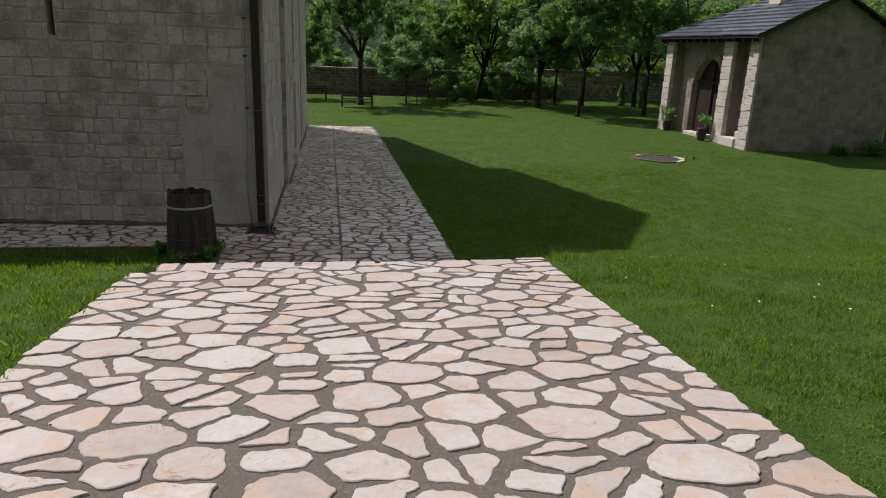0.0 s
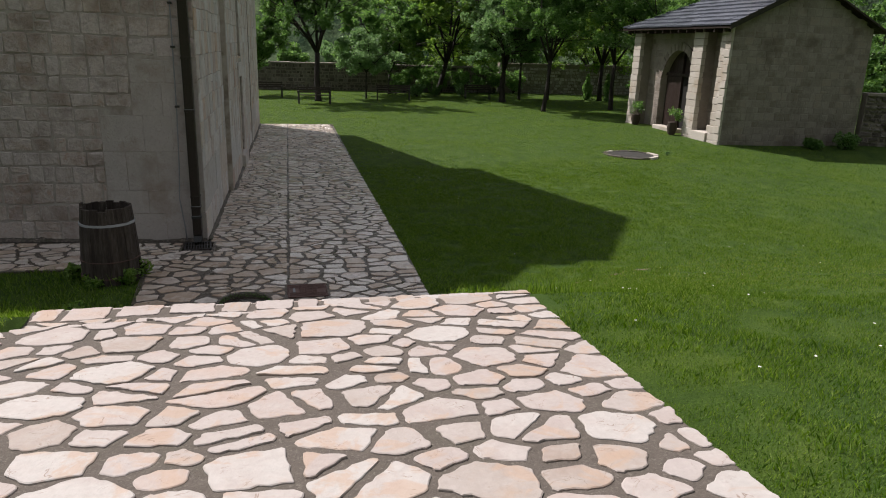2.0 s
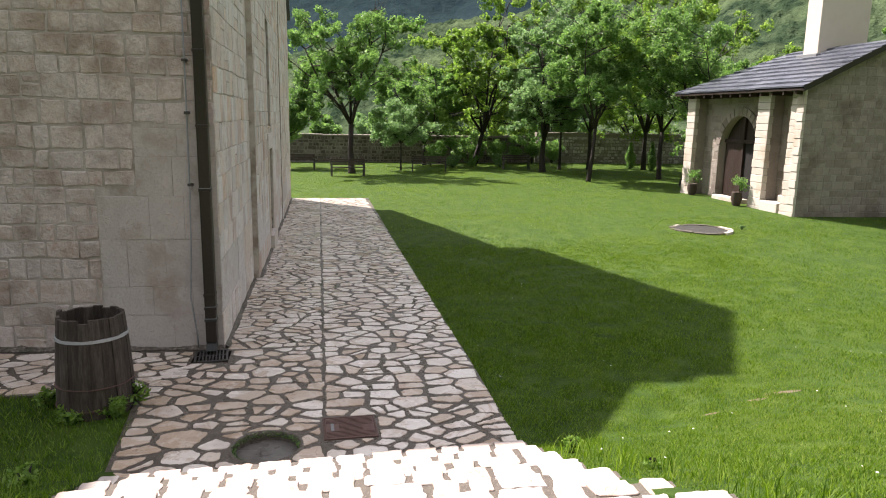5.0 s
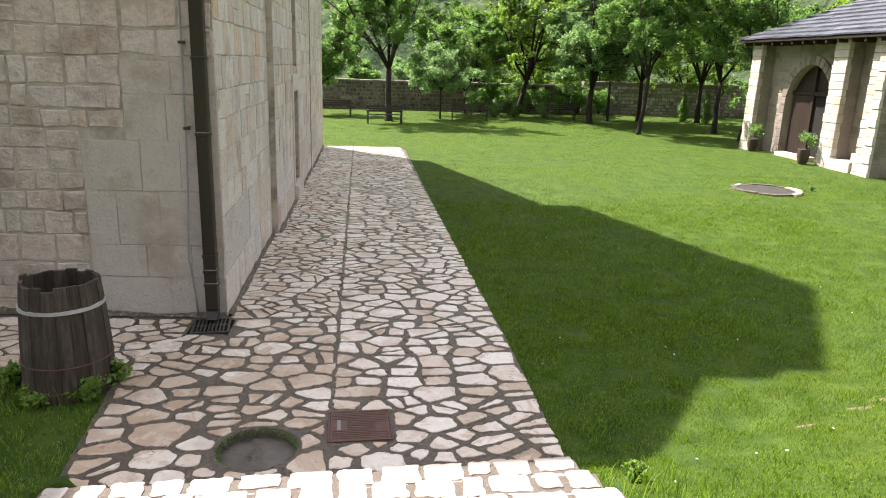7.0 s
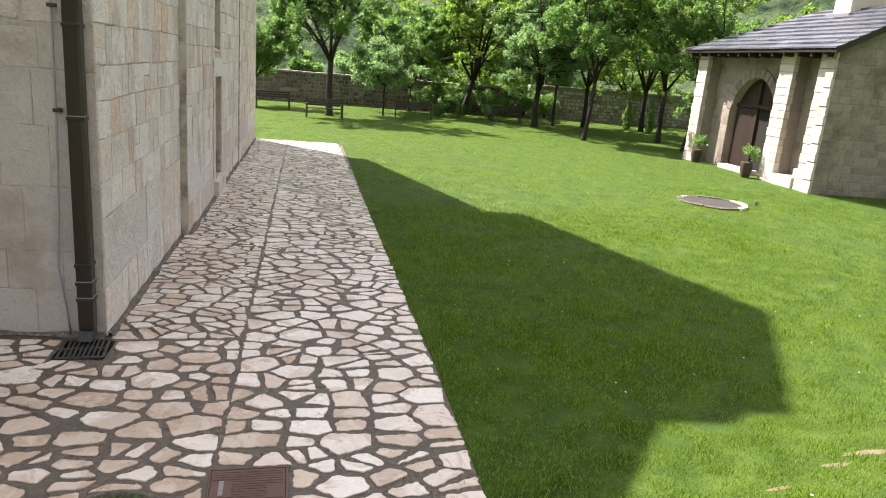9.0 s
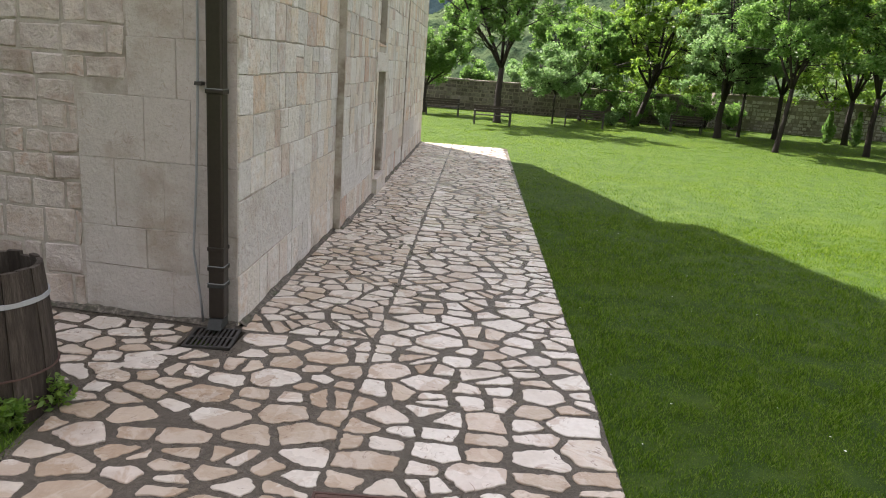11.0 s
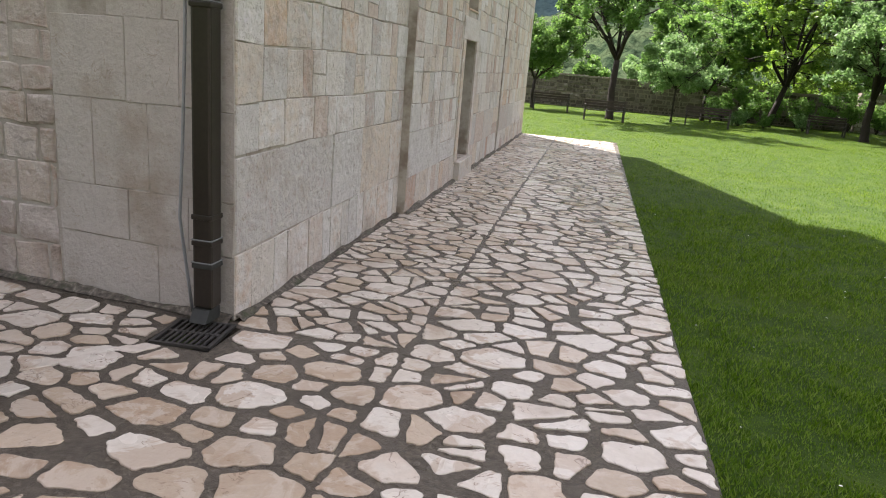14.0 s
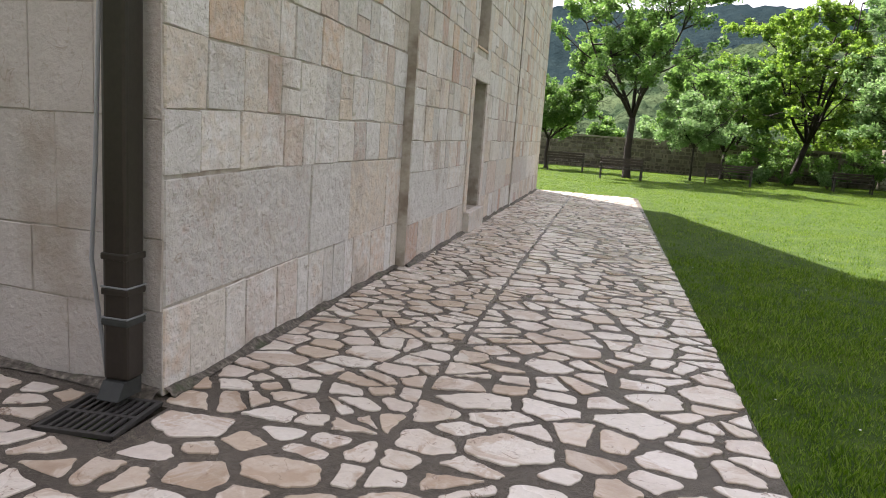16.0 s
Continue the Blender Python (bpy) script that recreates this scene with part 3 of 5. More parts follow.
def wall_slab(name, place, length, heights, thick, mat, openings=(), parent=None):
    """A wall with thickness and real openings. heights: (u, z) pairs along its top, linear between; openings as (u0, u1, z0, z1)."""
    us = sorted({0.0, length, *[h[0] for h in heights], *[o[0] for o in openings], *[o[1] for o in openings]})

    def top(u):
        for (a, za), (b, zb) in zip(heights, heights[1:]):
            if a <= u <= b:
                return za + (zb - za) * (u - a) / (b - a)
        return heights[-1][1]

    bm = bmesh.new()

    def prism(a, b, za, zb, ta, tb):
        p = [place(a, 0, za), place(b, 0, zb), place(b, 0, tb), place(a, 0, ta), place(a, -thick, za), place(b, -thick, zb), place(b, -thick, tb), place(a, -thick, ta)]
        v = [bm.verts.new(q) for q in p]
        for q in ((0, 1, 2, 3), (5, 4, 7, 6), (4, 0, 3, 7), (1, 5, 6, 2), (3, 2, 6, 7), (4, 5, 1, 0)):
            bm.faces.new([v[i] for i in q])

    for a, b in zip(us, us[1:]):
        z = -0.4
        for o in sorted([o for o in openings if o[0] <= a + 1e-6 and o[1] >= b - 1e-6], key=lambda o: o[2]):
            prism(a, b, z, z, o[2], o[2])
            z = o[3]
        prism(a, b, z, z, top(a), top(b))
    bmesh.ops.remove_doubles(bm, verts=bm.verts, dist=0.0005)
    return part(name, bm, mat, parent)


def courses_of(first, h, total, seed, spread=0.05):
    rng = random.Random(seed)
    out = list(first)
    while sum(out) < total:
        out.append(h + rng.uniform(-spread, spread))
    return out


# ---- church: front wall, gable wall, roof ----
CX, CY = -1.225, 13.2
FRONT_SLOPE = 0.085
L_FRONT = 13.0
FD = Vector((-1, FRONT_SLOPE, 0)).normalized()
FN = Vector((-FRONT_SLOPE, -1, 0)).normalized()
EAVE, AISLE, NAVE, PEAK = 6.1, 9.6, 11.2, 14.3      # outer eave, top of aisle roof, nave eave, nave peak
END_Y = 29.62


def front(u, d, z):
    return (CX + FD.x * u + FN.x * d, CY + FD.y * u + FN.y * d, z)


SLIT = (3.33, 3.44, 3.14, 4.85)
wall_front = tagged(wall_slab("wall_front", lambda u, d, z: front(u + 0.06, d, z), L_FRONT, [(0, EAVE), (L_FRONT, EAVE)], 0.55, M_JOINT, [(SLIT[0] - 0.06, SLIT[1] - 0.06, SLIT[2], SLIT[3])]),
                    "pale limestone church wall of uneven coursed blocks", "wall", kind="structure")
masonry(wall_front, front, L_FRONT, courses_of([0.30, 0.28, 0.31, 0.26], 0.25, EAVE - 0.1, 4, 0.055), M_ASHLAR, 11, widths=(0.17, 0.42), openings=[SLIT, (-0.1, 1.42, -0.1, 1.92), (-0.1, 0.95, 1.9, 2.72)], near=(2.5, 1.6), joint=0.018,
        proud=(0.005, 0.014), rough=0.012, round_by=(0.005, 0.012), limit=270, ragged=0.009)
masonry(wall_front, front, 1.42, [0.44, 0.36, 0.58, 0.54], M_SLABS, 12, widths=(0.34, 0.8), joint=0.003, proud=(0.004, 0.009), rough=0.006, round_by=(0.002, 0.005))
masonry(wall_front, front, 0.95, [0.48, 0.32], M_SLABS, 13, widths=(0.4, 0.7), z0=1.92, joint=0.004, proud=(0.004, 0.010), rough=0.006, round_by=(0.002, 0.006))
# Black sheet behind the slit replaces the unlit room.
box_part("slit_backing", (0, 0, 0), (0.5, 0.02, 1.9), M_DARK, wall_front, 0.0, "near-black backing that darkens the slit window", Matrix.Translation(front(3.62, -0.35, 3.05)))
MID = (CY + END_Y) / 2


N0, N1 = 17.12, 24.5                                # nave between its pilasters


def side_wall(name, x, ya, yb, openings, seed, first, widths, hs):
    def place(u, d, z):
        return (x + d, ya + u, z)
    cutb = 0.16 if ya == CY else 0.0                  # the body stays clear of the skewed corner
    w = tagged(wall_slab(name, lambda u, d, z: place(max(u, cutb), d, z), yb - ya, hs, 0.75, M_GABLE_JOINT, openings), "pale limestone gable wall with shallow pilasters", "wall", kind="structure")
    low = 0.0
    for n, (tall, wide) in enumerate(zip(first, ((0.17, 0.42), (0.7, 1.6)))):     # upright blocks at the foot, large slabs above
        masonry(w, place, yb - ya, [tall], M_GABLE, seed + n, widths=wide, z0=low, openings=openings, near=(0, low), limit=40, joint=0.007, proud=(0.006, 0.012), rough=0.007, round_by=(0.003, 0.007))
        low += tall
    masonry(w, place, yb - ya, courses_of([0.33, 0.37, 0.34], 0.33, 6.6 - low, seed, 0.05), M_GABLE, seed + 40, widths=widths, z0=low, openings=openings, near=(0, 1.6), limit=210, joint=0.008,
            proud=(0.006, 0.014), rough=0.008, round_by=(0.003, 0.008))
    return w


S1, S2, S3 = -1.225, -1.12, -1.09
DOOR = (20.06, 21.0, 0.30, 2.16)
WIN = (20.12, 20.94, 2.6, 4.9)
wall_a = side_wall("wall_gable_a", S1, CY, N0, [], 21, [0.46, 0.66], (0.16, 0.46), [(0, EAVE), (N0 - CY, AISLE - 0.35)])
wall_b = side_wall("wall_gable_b", S2, N0, N1, [(DOOR[0] - N0, DOOR[1] - N0, DOOR[2], DOOR[3]), (WIN[0] - N0, WIN[1] - N0, WIN[2], WIN[3])], 22, [0.42, 0.55], (0.17, 0.46),
                   [(0, NAVE - 0.9), (0.68, NAVE - 0.15), (22.2 - N0, PEAK - 0.05), (N1 - N0, NAVE + 0.95)])
wall_c = side_wall("wall_gable_c", S3, N1, END_Y, [], 23, [0.42, 0.55], (0.17, 0.46), [(0, NAVE + 0.9), (0.8, NAVE + 0.3), (0.81, AISLE - 0.1), (END_Y - N1, EAVE)])

door = tagged(box_part("door_1", (S2 - 0.36, DOOR[0] + 0.01, DOOR[2]), (S2 - 0.30, DOOR[1] - 0.01, DOOR[3]), M_GREYDOOR, None, 0.006),
              "narrow grey wooden door set deep in the wall", "door", kind="structure")
for k in range(4):
    y0 = DOOR[0] + 0.03 + k * 0.222
    box_part("plank", (S2 - 0.302, y0, DOOR[2] + 0.03), (S2 - 0.285, y0 + 0.21, DOOR[3] - 0.03), M_GREYDOOR, door, 0.004)
box_part("threshold", (S2 - 0.30, DOOR[0] - 0.1, 0.0), (S2 + 0.10, DOOR[1] + 0.1, DOOR[2] - 0.004), M_GABLE, wall_b, 0.015, "worn stone door sill")
box_part("lintel", (S2 - 0.2, DOOR[0] - 0.22, DOOR[3] + 0.004), (S2 + 0.032, DOOR[1] + 0.22, DOOR[3] + 0.34), M_GABLE, wall_b, 0.012, "smooth stone lintel")
for y0, y1 in ((DOOR[0] - 0.2, DOOR[0] - 0.004), (DOOR[1] + 0.004, DOOR[1] + 0.2)):
    box_part("jamb", (S2 - 0.2, y0, DOOR[2]), (S2 + 0.030, y1, DOOR[3]), M_GABLE, wall_b, 0.01, "pale dressed door jamb")
# The pane is near-black: the darkness behind it is in the colour.
window = tagged(box_part("window_1", (S2 - 0.46, WIN[0] + 0.01, WIN[2]), (S2 - 0.42, WIN[1] - 0.01, WIN[3]), M_DARK, None, 0.0), "tall narrow window deep in the wall", "window", kind="structure")
bm = bmesh.new()
v = add_box(bm, (S2 - 0.42, WIN[0] + 0.005, WIN[2] + 0.003), (S2 + 0.02, WIN[1] - 0.005, WIN[2] + 0.2), 0.0)
for q in v:
    if q.co.z > WIN[2] + 0.1 and q.co.x > S2 - 0.1:
        q.co.z = WIN[2] + 0.03
part("window_sill", bm, M_GABLE, window, "sloping stone sill")
# rest of the church and its roof
wall_back = tagged(box_part("wall_back", (-14.2, END_Y - 0.71, -0.4), (-1.9, END_Y - 0.01, EAVE), M_LIME, None, 0.0), "plain stone back wall of the church", "wall", kind="structure")
wall_west = tagged(box_part("wall_west", (-14.9, 14.2, -0.4), (-14.22, END_Y - 0.01, EAVE), M_LIME, None, 0.0), "plain stone end wall of the church", "wall", kind="structure")


def roof_slope(name, ya, za, yb, zb, label):
    """One roof slope along x from the gable, 14 cm thick."""
    v = [(-15, ya, za), (-0.98, ya, za), (-0.98, yb, zb), (-15, yb, zb)]
    v += [(x, y, z + 0.14) for x, y, z in v]
    return tagged(mesh_object(name, v, [(0, 1, 2, 3), (7, 6, 5, 4)] + [(k, k + 4, (k + 1) % 4 + 4, (k + 1) % 4) for k in range(4)], M_SLATE), label, "roof", kind="structure")


roof_slope("roof_aisle_a", CY - 0.08, EAVE - 0.1, N0 + 0.38, AISLE, "slate lean-to roof of the church aisle")
RIDGE = 22.2                                       # ridge of the nave
roof_slope("roof_nave_a", N0 + 0.68, NAVE - 0.05, RIDGE, PEAK + 0.02, "slate roof of the church nave")
roof_slope("roof_nave_b", RIDGE, PEAK + 0.02, N1 + 1.45, NAVE - 0.1, "slate roof of the church nave")
roof_slope("roof_aisle_b", N1 + 0.8, AISLE, END_Y + 0.25, EAVE - 0.05, "slate lean-to roof of the church aisle")
for nm, y in (("wall_clerestory_a", N0 + 0.7), ("wall_clerestory_b", N1 + 0.3)):
    tagged(box_part(nm, (-14.9, y, AISLE - 0.4), (-1.95, y + 0.5, NAVE), M_LIME, None, 0.0), "plain stone upper wall of the nave", "wall", kind="structure")
# Unseen tall block, added to cast the shadow left of the steps.
tagged(box_part("wall_tower", (-14.9, 13.95, EAVE - 0.5), (-8.1, 18.5, 13.0), M_LIME, None, 0.0), "plain unseen block that shades the lawn left of the steps", "wall", kind="structure")
# ragged footing of stone and mortar along the wall
rng = random.Random(5)
foot_v, foot_f = [], []


def footing(a, b, out, n):
    base = len(foot_v)
    a, b, out = Vector(a), Vector(b), Vector(out)
    n *= 4
    for k in range(n + 1):
        p = a.lerp(b, k / n)
        at = Vector((p.x * 1.9, p.y * 1.9, 0))
        swell = max(0.0, 0.6 + 0.7 * noise.noise(at) + 0.3 * noise.noise(at * 2.3))
        for r, (o, z) in enumerate(((0.075, 0.0), (0.058, 0.014), (0.036, 0.03), (0.018, 0.046), (0.004, 0.062))):
            rag = 0.85 + 0.22 * noise.noise(Vector((p.x * 13, p.y * 13, r * 1.7)))
            foot_v.append(tuple(p + out * (o * (0.35 + 0.65 * swell) * rag - (0.012 if r == 4 else 0)) + Vector((0, 0, z * swell * rag))))
    for k in range(n):
        for r in range(4):
            c = base + 5 * k + r
            foot_f.append((c, c + 5, c + 6, c + 1))


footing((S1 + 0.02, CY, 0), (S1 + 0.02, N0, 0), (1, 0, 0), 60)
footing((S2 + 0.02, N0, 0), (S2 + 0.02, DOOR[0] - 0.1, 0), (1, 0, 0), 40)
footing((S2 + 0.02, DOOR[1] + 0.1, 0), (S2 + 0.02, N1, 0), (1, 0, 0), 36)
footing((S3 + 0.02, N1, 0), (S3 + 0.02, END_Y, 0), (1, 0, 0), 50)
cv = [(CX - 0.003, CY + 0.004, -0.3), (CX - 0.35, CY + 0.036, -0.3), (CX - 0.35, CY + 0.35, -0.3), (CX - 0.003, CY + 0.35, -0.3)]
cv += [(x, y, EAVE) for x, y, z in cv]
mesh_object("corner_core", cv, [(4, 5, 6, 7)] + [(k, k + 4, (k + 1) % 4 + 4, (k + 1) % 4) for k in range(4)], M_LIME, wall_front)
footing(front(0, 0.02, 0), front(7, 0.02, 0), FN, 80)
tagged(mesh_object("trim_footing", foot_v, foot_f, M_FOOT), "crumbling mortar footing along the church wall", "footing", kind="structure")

# ---- paving: terrace, steps, path ----
T_REG = [(-1.69, -3.5), (1.655, -3.5), (1.855, 6.96), (-1.77, 6.51)]


def tz(x, y):
    return terrace_z(y)


def edge_slab(name, region, z_of, mat, thick, label, category):
    n = len(region)
    v = [(x, y, z_of(x, y) - 0.008) for x, y in region] + [(x, y, z_of(x, y) - thick) for x, y in region]
    f = [tuple(range(n)), tuple(range(2 * n - 1, n - 1, -1))] + [(k, k + n, (k + 1) % n + n, (k + 1) % n) for k in range(n)]
    return tagged(mesh_object(name, v, f, mat), label, category, kind="structure")


terrace = edge_slab("pavement_terrace", T_REG, tz, M_MORTAR, 0.35, "sunlit terrace of pale irregular flagstones in grey mortar", "pavement")
polys = crazy([(-1.72, -3.5), (1.685, -3.5), (1.885, 7.0), (-1.80, 6.55)], 0.275, 0.225, 0.036, 31,
              [(-0.67, 4.36, 1.55), (0.35, 6.25, 1.55), (1.28, 2.95, 1.5), (0.01, 3.75, 1.4), (0.88, 3.38, 1.5), (-0.3, 2.9, 1.4)])
lay(terrace, polys, M_FLAG, 32, (0, 6.4), 295, tz)

stairs = tagged(empty("steps", (0, 0, 0)), "broad garden steps of pale flagstones in mortar", "steps", kind="structure")
top_z = EDGE_Z + 0.03
riser = top_z / STEPS
for k in range(1, STEPS):
    f0, f1 = (k - 1) / (STEPS - 1), k / (STEPS - 1)
    # front edge of this step and of the next, which slowly swing round to the terrace edge
    L0, R0 = 9.70 - 0.395 * (k - 1), 9.87 - 0.43 * (k - 1)
    L1, R1 = (6.45, 6.9) if k == STEPS - 1 else (L0 - 0.445, R0 - 0.48)
    xl, xr = -1.70 - 0.05 * f0, 1.74 + 0.28 * smooth(0.45, 0.9, f0)
    z = riser * k
    reg = [(xl, L1), (xr, R1), (xr, R0 - 0.02), (xl, L0 - 0.02)]
    v = [(x, y, z - 0.008) for x, y in reg] + [(x, y, max(-0.1, z - riser - 0.3)) for x, y in reg]
    step = mesh_object("step", v, [(0, 1, 2, 3), (7, 6, 5, 4)] + [(a, a + 4, (a + 1) % 4 + 4, (a + 1) % 4) for a in range(4)], M_MORTAR, stairs)
    tread = [(xl, L1 + 0.012), (xr, R1 + 0.012), (xr, R0 + 0.012), (xl, L0 + 0.012)]
    rng = random.Random(90 + k)
    nose = 0.17 / ((L0 + R0 - L1 - R1) / 2)               # the front row of stones forms the nosing
    level = lambda x, y, z=z: z

    def at(a, b):
        """Point of the tread: a across, b from its front edge backwards."""
        return (xl + (xr - xl) * a, L0 + (R0 - L0) * a + 0.015 + (L1 + (R1 - L1) * a - L0 - (R0 - L0) * a) * b)

    u = 0.0
    while u < 1.0:
        w = min(rng.uniform(0.05, 0.105), 1.0 - u)
        if 1.0 - u - w < 0.045:
            w = 1.0 - u
        g0, g1, h0, h1 = [rng.uniform(0.003, 0.011) for _ in range(4)]
        back = nose * rng.uniform(0.8, 1.15)
        v, f = slab([at(u + g0, 0), at(u + w - g1, 0), at(u + w - h1, back), at(u + h0, back * rng.uniform(0.85, 1.1))], rng, level, riser - 0.03)
        mesh_object("flagstone", v, f, M_FLAG, step)
        u += w
    tread = [at(0, 1), at(1, 1), at(1, nose * 1.08), at(0, nose * 1.08)]
    lay(step, crazy(tread, 0.27, 0.19, 0.036, 60 + k), M_FLAG, 80 + k, (0, 7), 200, level)


HOLE = (-0.50, 10.39, 0.31)
COVER = (0.005, 0.505, 10.445, 10.915)
GRATE = (-1.55, -1.12, 12.68, 13.10)


bm = bmesh.new()
outer = [(-1.73, 9.6), (1.765, 9.7), (1.785, 12.4), (1.765, 13.6), (1.70, 19), (1.635, END_Y), (-1.3, END_Y), (-1.3, 13.3), (-9, 13.95), (-9, 11.93), (-1.93, 11.88)]
loops = [outer, [(HOLE[0] + HOLE[2] * math.cos(k * math.pi / 20), HOLE[1] + HOLE[2] * math.sin(k * math.pi / 20)) for k in range(40)],
         [(GRATE[0], GRATE[2]), (GRATE[1], GRATE[2]), (GRATE[1], GRATE[3]), (GRATE[0], GRATE[3])]]
rim = []
for k, loop in enumerate(loops):
    top = [bm.verts.new((x, y, -0.008)) for x, y in loop]
    low = [bm.verts.new((x, y, -0.2)) for x, y in loop]
    for q in range(len(loop)):
        r = (q + 1) % len(loop)
        rim.append(bm.edges.new((top[q], top[r])))
        bm.faces.new((top[q], top[r], low[r], low[q]))
bmesh.ops.triangle_fill(bm, use_beauty=True, edges=rim, normal=(0, 0, 1))
path = tagged(part("pavement_path", bm, M_MORTAR_LOW), "shaded damp path of irregular flagstones in mortar", "path", kind="structure")


def clear(polys):
    """Leaves out slabs under the pit, the cover and the grate; trims those that only touch."""
    out = []
    for p in polys:
        cx, cy = sum(q[0] for q in p) / len(p), sum(q[1] for q in p) / len(p)
        r = math.hypot(cx - HOLE[0], cy - HOLE[1])
        if r < HOLE[2] * 0.55:
            continue
        if r < HOLE[2] + 0.4:
            ex, ey = (cx - HOLE[0]) / r, (cy - HOLE[1]) / r
            p = cut(p, -ex, -ey, -(ex * HOLE[0] + ey * HOLE[1]) - HOLE[2] - 0.012)
        for x0, x1, y0, y1 in (COVER, GRATE):
            if len(p) < 3:
                break
            if x0 - 0.3 < cx < x1 + 0.3 and y0 - 0.3 < cy < y1 + 0.3:
                gaps = [(x0 - cx, (1, 0, x0 - 0.03)), (cx - x1, (-1, 0, -x1 - 0.03)), (y0 - cy, (0, 1, y0 - 0.03)), (cy - y1, (0, -1, -y1 - 0.03))]
                d, c = max(gaps, key=lambda g: g[0])
                p = cut(p, *c) if d > -0.06 else []
        if len(p) >= 3 and area_of(p) > 0.004:
            out.append(p)
    return out


right_part = crazy([(0.024, 9.80), (1.80, 9.87), (1.825, 12.4), (1.805, 13.6), (1.74, 19), (1.675, END_Y), (-0.074, END_Y)], 0.285, 0.215, 0.043, 72,
                   [(0.55, 13.27, 1.5), (0.24, 12.2, 1.3), (0.2, 12.6, 1.2), (1.3, 11.47, 1.2), (0.9, 11.2, 1.3)])
near_part = crazy([(-1.76, 9.70), (0.032, 9.78), (0.010, 13.15), (-1.22, 13.1), (-1.9, 12.2), (-1.88, 11.9)], 0.285, 0.215, 0.046, 71,
                  [(-0.82, 11.62, 1.45), (-1.24, 10.64, 1.6), (-0.4, 11.76, 1.2), (-0.55, 11.2, 1.1)])
left_part = crazy([(-1.20, 13.12), (0.006, 13.18), (-0.068, END_Y), (-1.12, END_Y)], 0.25, 0.185, 0.032, 73)
apron = crazy([(-9, 11.95), (-1.95, 11.9), (-1.24, 13.08), (-9, 13.72)], 0.29, 0.22, 0.038, 74)
left_part = [p for p in left_part if min(q[0] for q in p) > -1.21]


def path_stone(x, y, chance):
    """Ochre stones lie thick near the church corner and here and there further on."""
    d = math.hypot(x + 0.6, (y - 11.5) * 0.8)
    return M_FLAG_OCHRE if chance < 0.04 + 0.55 * smooth(1.6, 0.5, d) else None


lay(path, clear(near_part) + left_part + clear(right_part), M_FLAG_LOW, 75, (0, 11.6), 299, other=path_stone)
pav_apron = tagged(empty("pavement_apron", (0, 0, 0)), "strip of flagstones along the foot of the church wall", "pavement", kind="structure")
lay(pav_apron, clear(apron), M_FLAG_LOW, 76, (-2.5, 12.5), 200)


# ---- side building with porch ----
AX, AY0, AY1 = 14.87, 24.45, 31.68
AE = 4.0                                          # eave height
annex = tagged(empty("porch_building", (0, 0, 0)), "small stone building with white piers, arched porch and slate roof", "building")
GB = -0.45


def annex_side(u, d, z):
    return (AX + 0.04 + u, AY0 - d, z)


def annex_front(u, d, z):
    return (AX + 0.55 - d, AY0 + u, z)


RX, RZ, RXE = 17.7, 5.45, 20.5                    # ridge and back eave
side_top = lambda u: AE + (RZ - AE) * (u + 0.04) / (RX - AX) if AX + 0.04 + u < RX else RZ - (RZ - AE) * (AX + 0.04 + u - RX) / (RXE - RX)
aw = wall_slab("side_wall", annex_side, RXE - AX - 0.14, [(0, side_top(0)), (RX - AX - 0.04, RZ), (RXE - AX - 0.14, AE)], 0.3, M_ANNEX, [], annex)
masonry(aw, annex_side, RXE - AX - 0.14, courses_of([0.3], 0.24, 6.0, 81, 0.05), M_ANNEX, 81, widths=(0.2, 0.5), z0=GB, near=(0, 2), limit=250, top=side_top, joint=0.014, rough=0.010, ragged=0.012, proud=(0.004, 0.011))
# front wall: a panel, then the arched recess
ARCH0, ARCH1, SPRING = 27.4, 29.95, 1.75
aop = (ARCH0 - AY0, ARCH1 - AY0, -0.02, 3.18)
fw = wall_slab("front_wall", lambda u, d, z: annex_front(max(u, 0.32), d, z), AY1 - AY0, [(0, AE), (AY1 - AY0, AE)], 0.6, M_ANNEX, [aop], annex)
masonry(fw, annex_front, AY1 - AY0, courses_of([0.3], 0.25, AE - 0.05, 82, 0.04), M_ANNEX, 82, widths=(0.22, 0.5), openings=[aop], near=(3, 2), limit=250, joint=0.014, rough=0.010, ragged=0.010, proud=(0.004, 0.011))
# spandrel above the pointed arch and its voussoirs
AM, AR = (ARCH0 + ARCH1) / 2, (ARCH1 - ARCH0) / 2


def arch_pt(a, r):
    """Point of the slightly pointed arch, a from 0 (far foot) to 1 (near foot)."""
    t = math.pi * (1 - a)
    return (AM + math.cos(t) * r * -1.0, SPRING + math.sin(t) * (3.08 - SPRING) * (r / AR) * (1 + 0.04 * math.cos(2 * (t - math.pi / 2))))


bm = bmesh.new()
n = 24
for k in range(n):
    a0, a1 = arch_pt(k / n, AR), arch_pt((k + 1) / n, AR)
    for x0, x1 in ((AX + 0.555, AX + 1.14),):
        pts = [(a0[0], a0[1]), (a1[0], a1[1]), (a1[0], 3.18), (a0[0], 3.18)]
        lo = [bm.verts.new((x0, y, z)) for y, z in pts]
        hi = [bm.verts.new((x1, y, z)) for y, z in pts]
        bm.faces.new(lo)
        bm.faces.new(hi[::-1])
        for q in range(4):
            bm.faces.new((lo[q], hi[q], hi[(q + 1) % 4], lo[(q + 1) % 4]))
bmesh.ops.remove_doubles(bm, verts=bm.verts, dist=0.001)
part("spandrel", bm, M_ANNEX, fw)
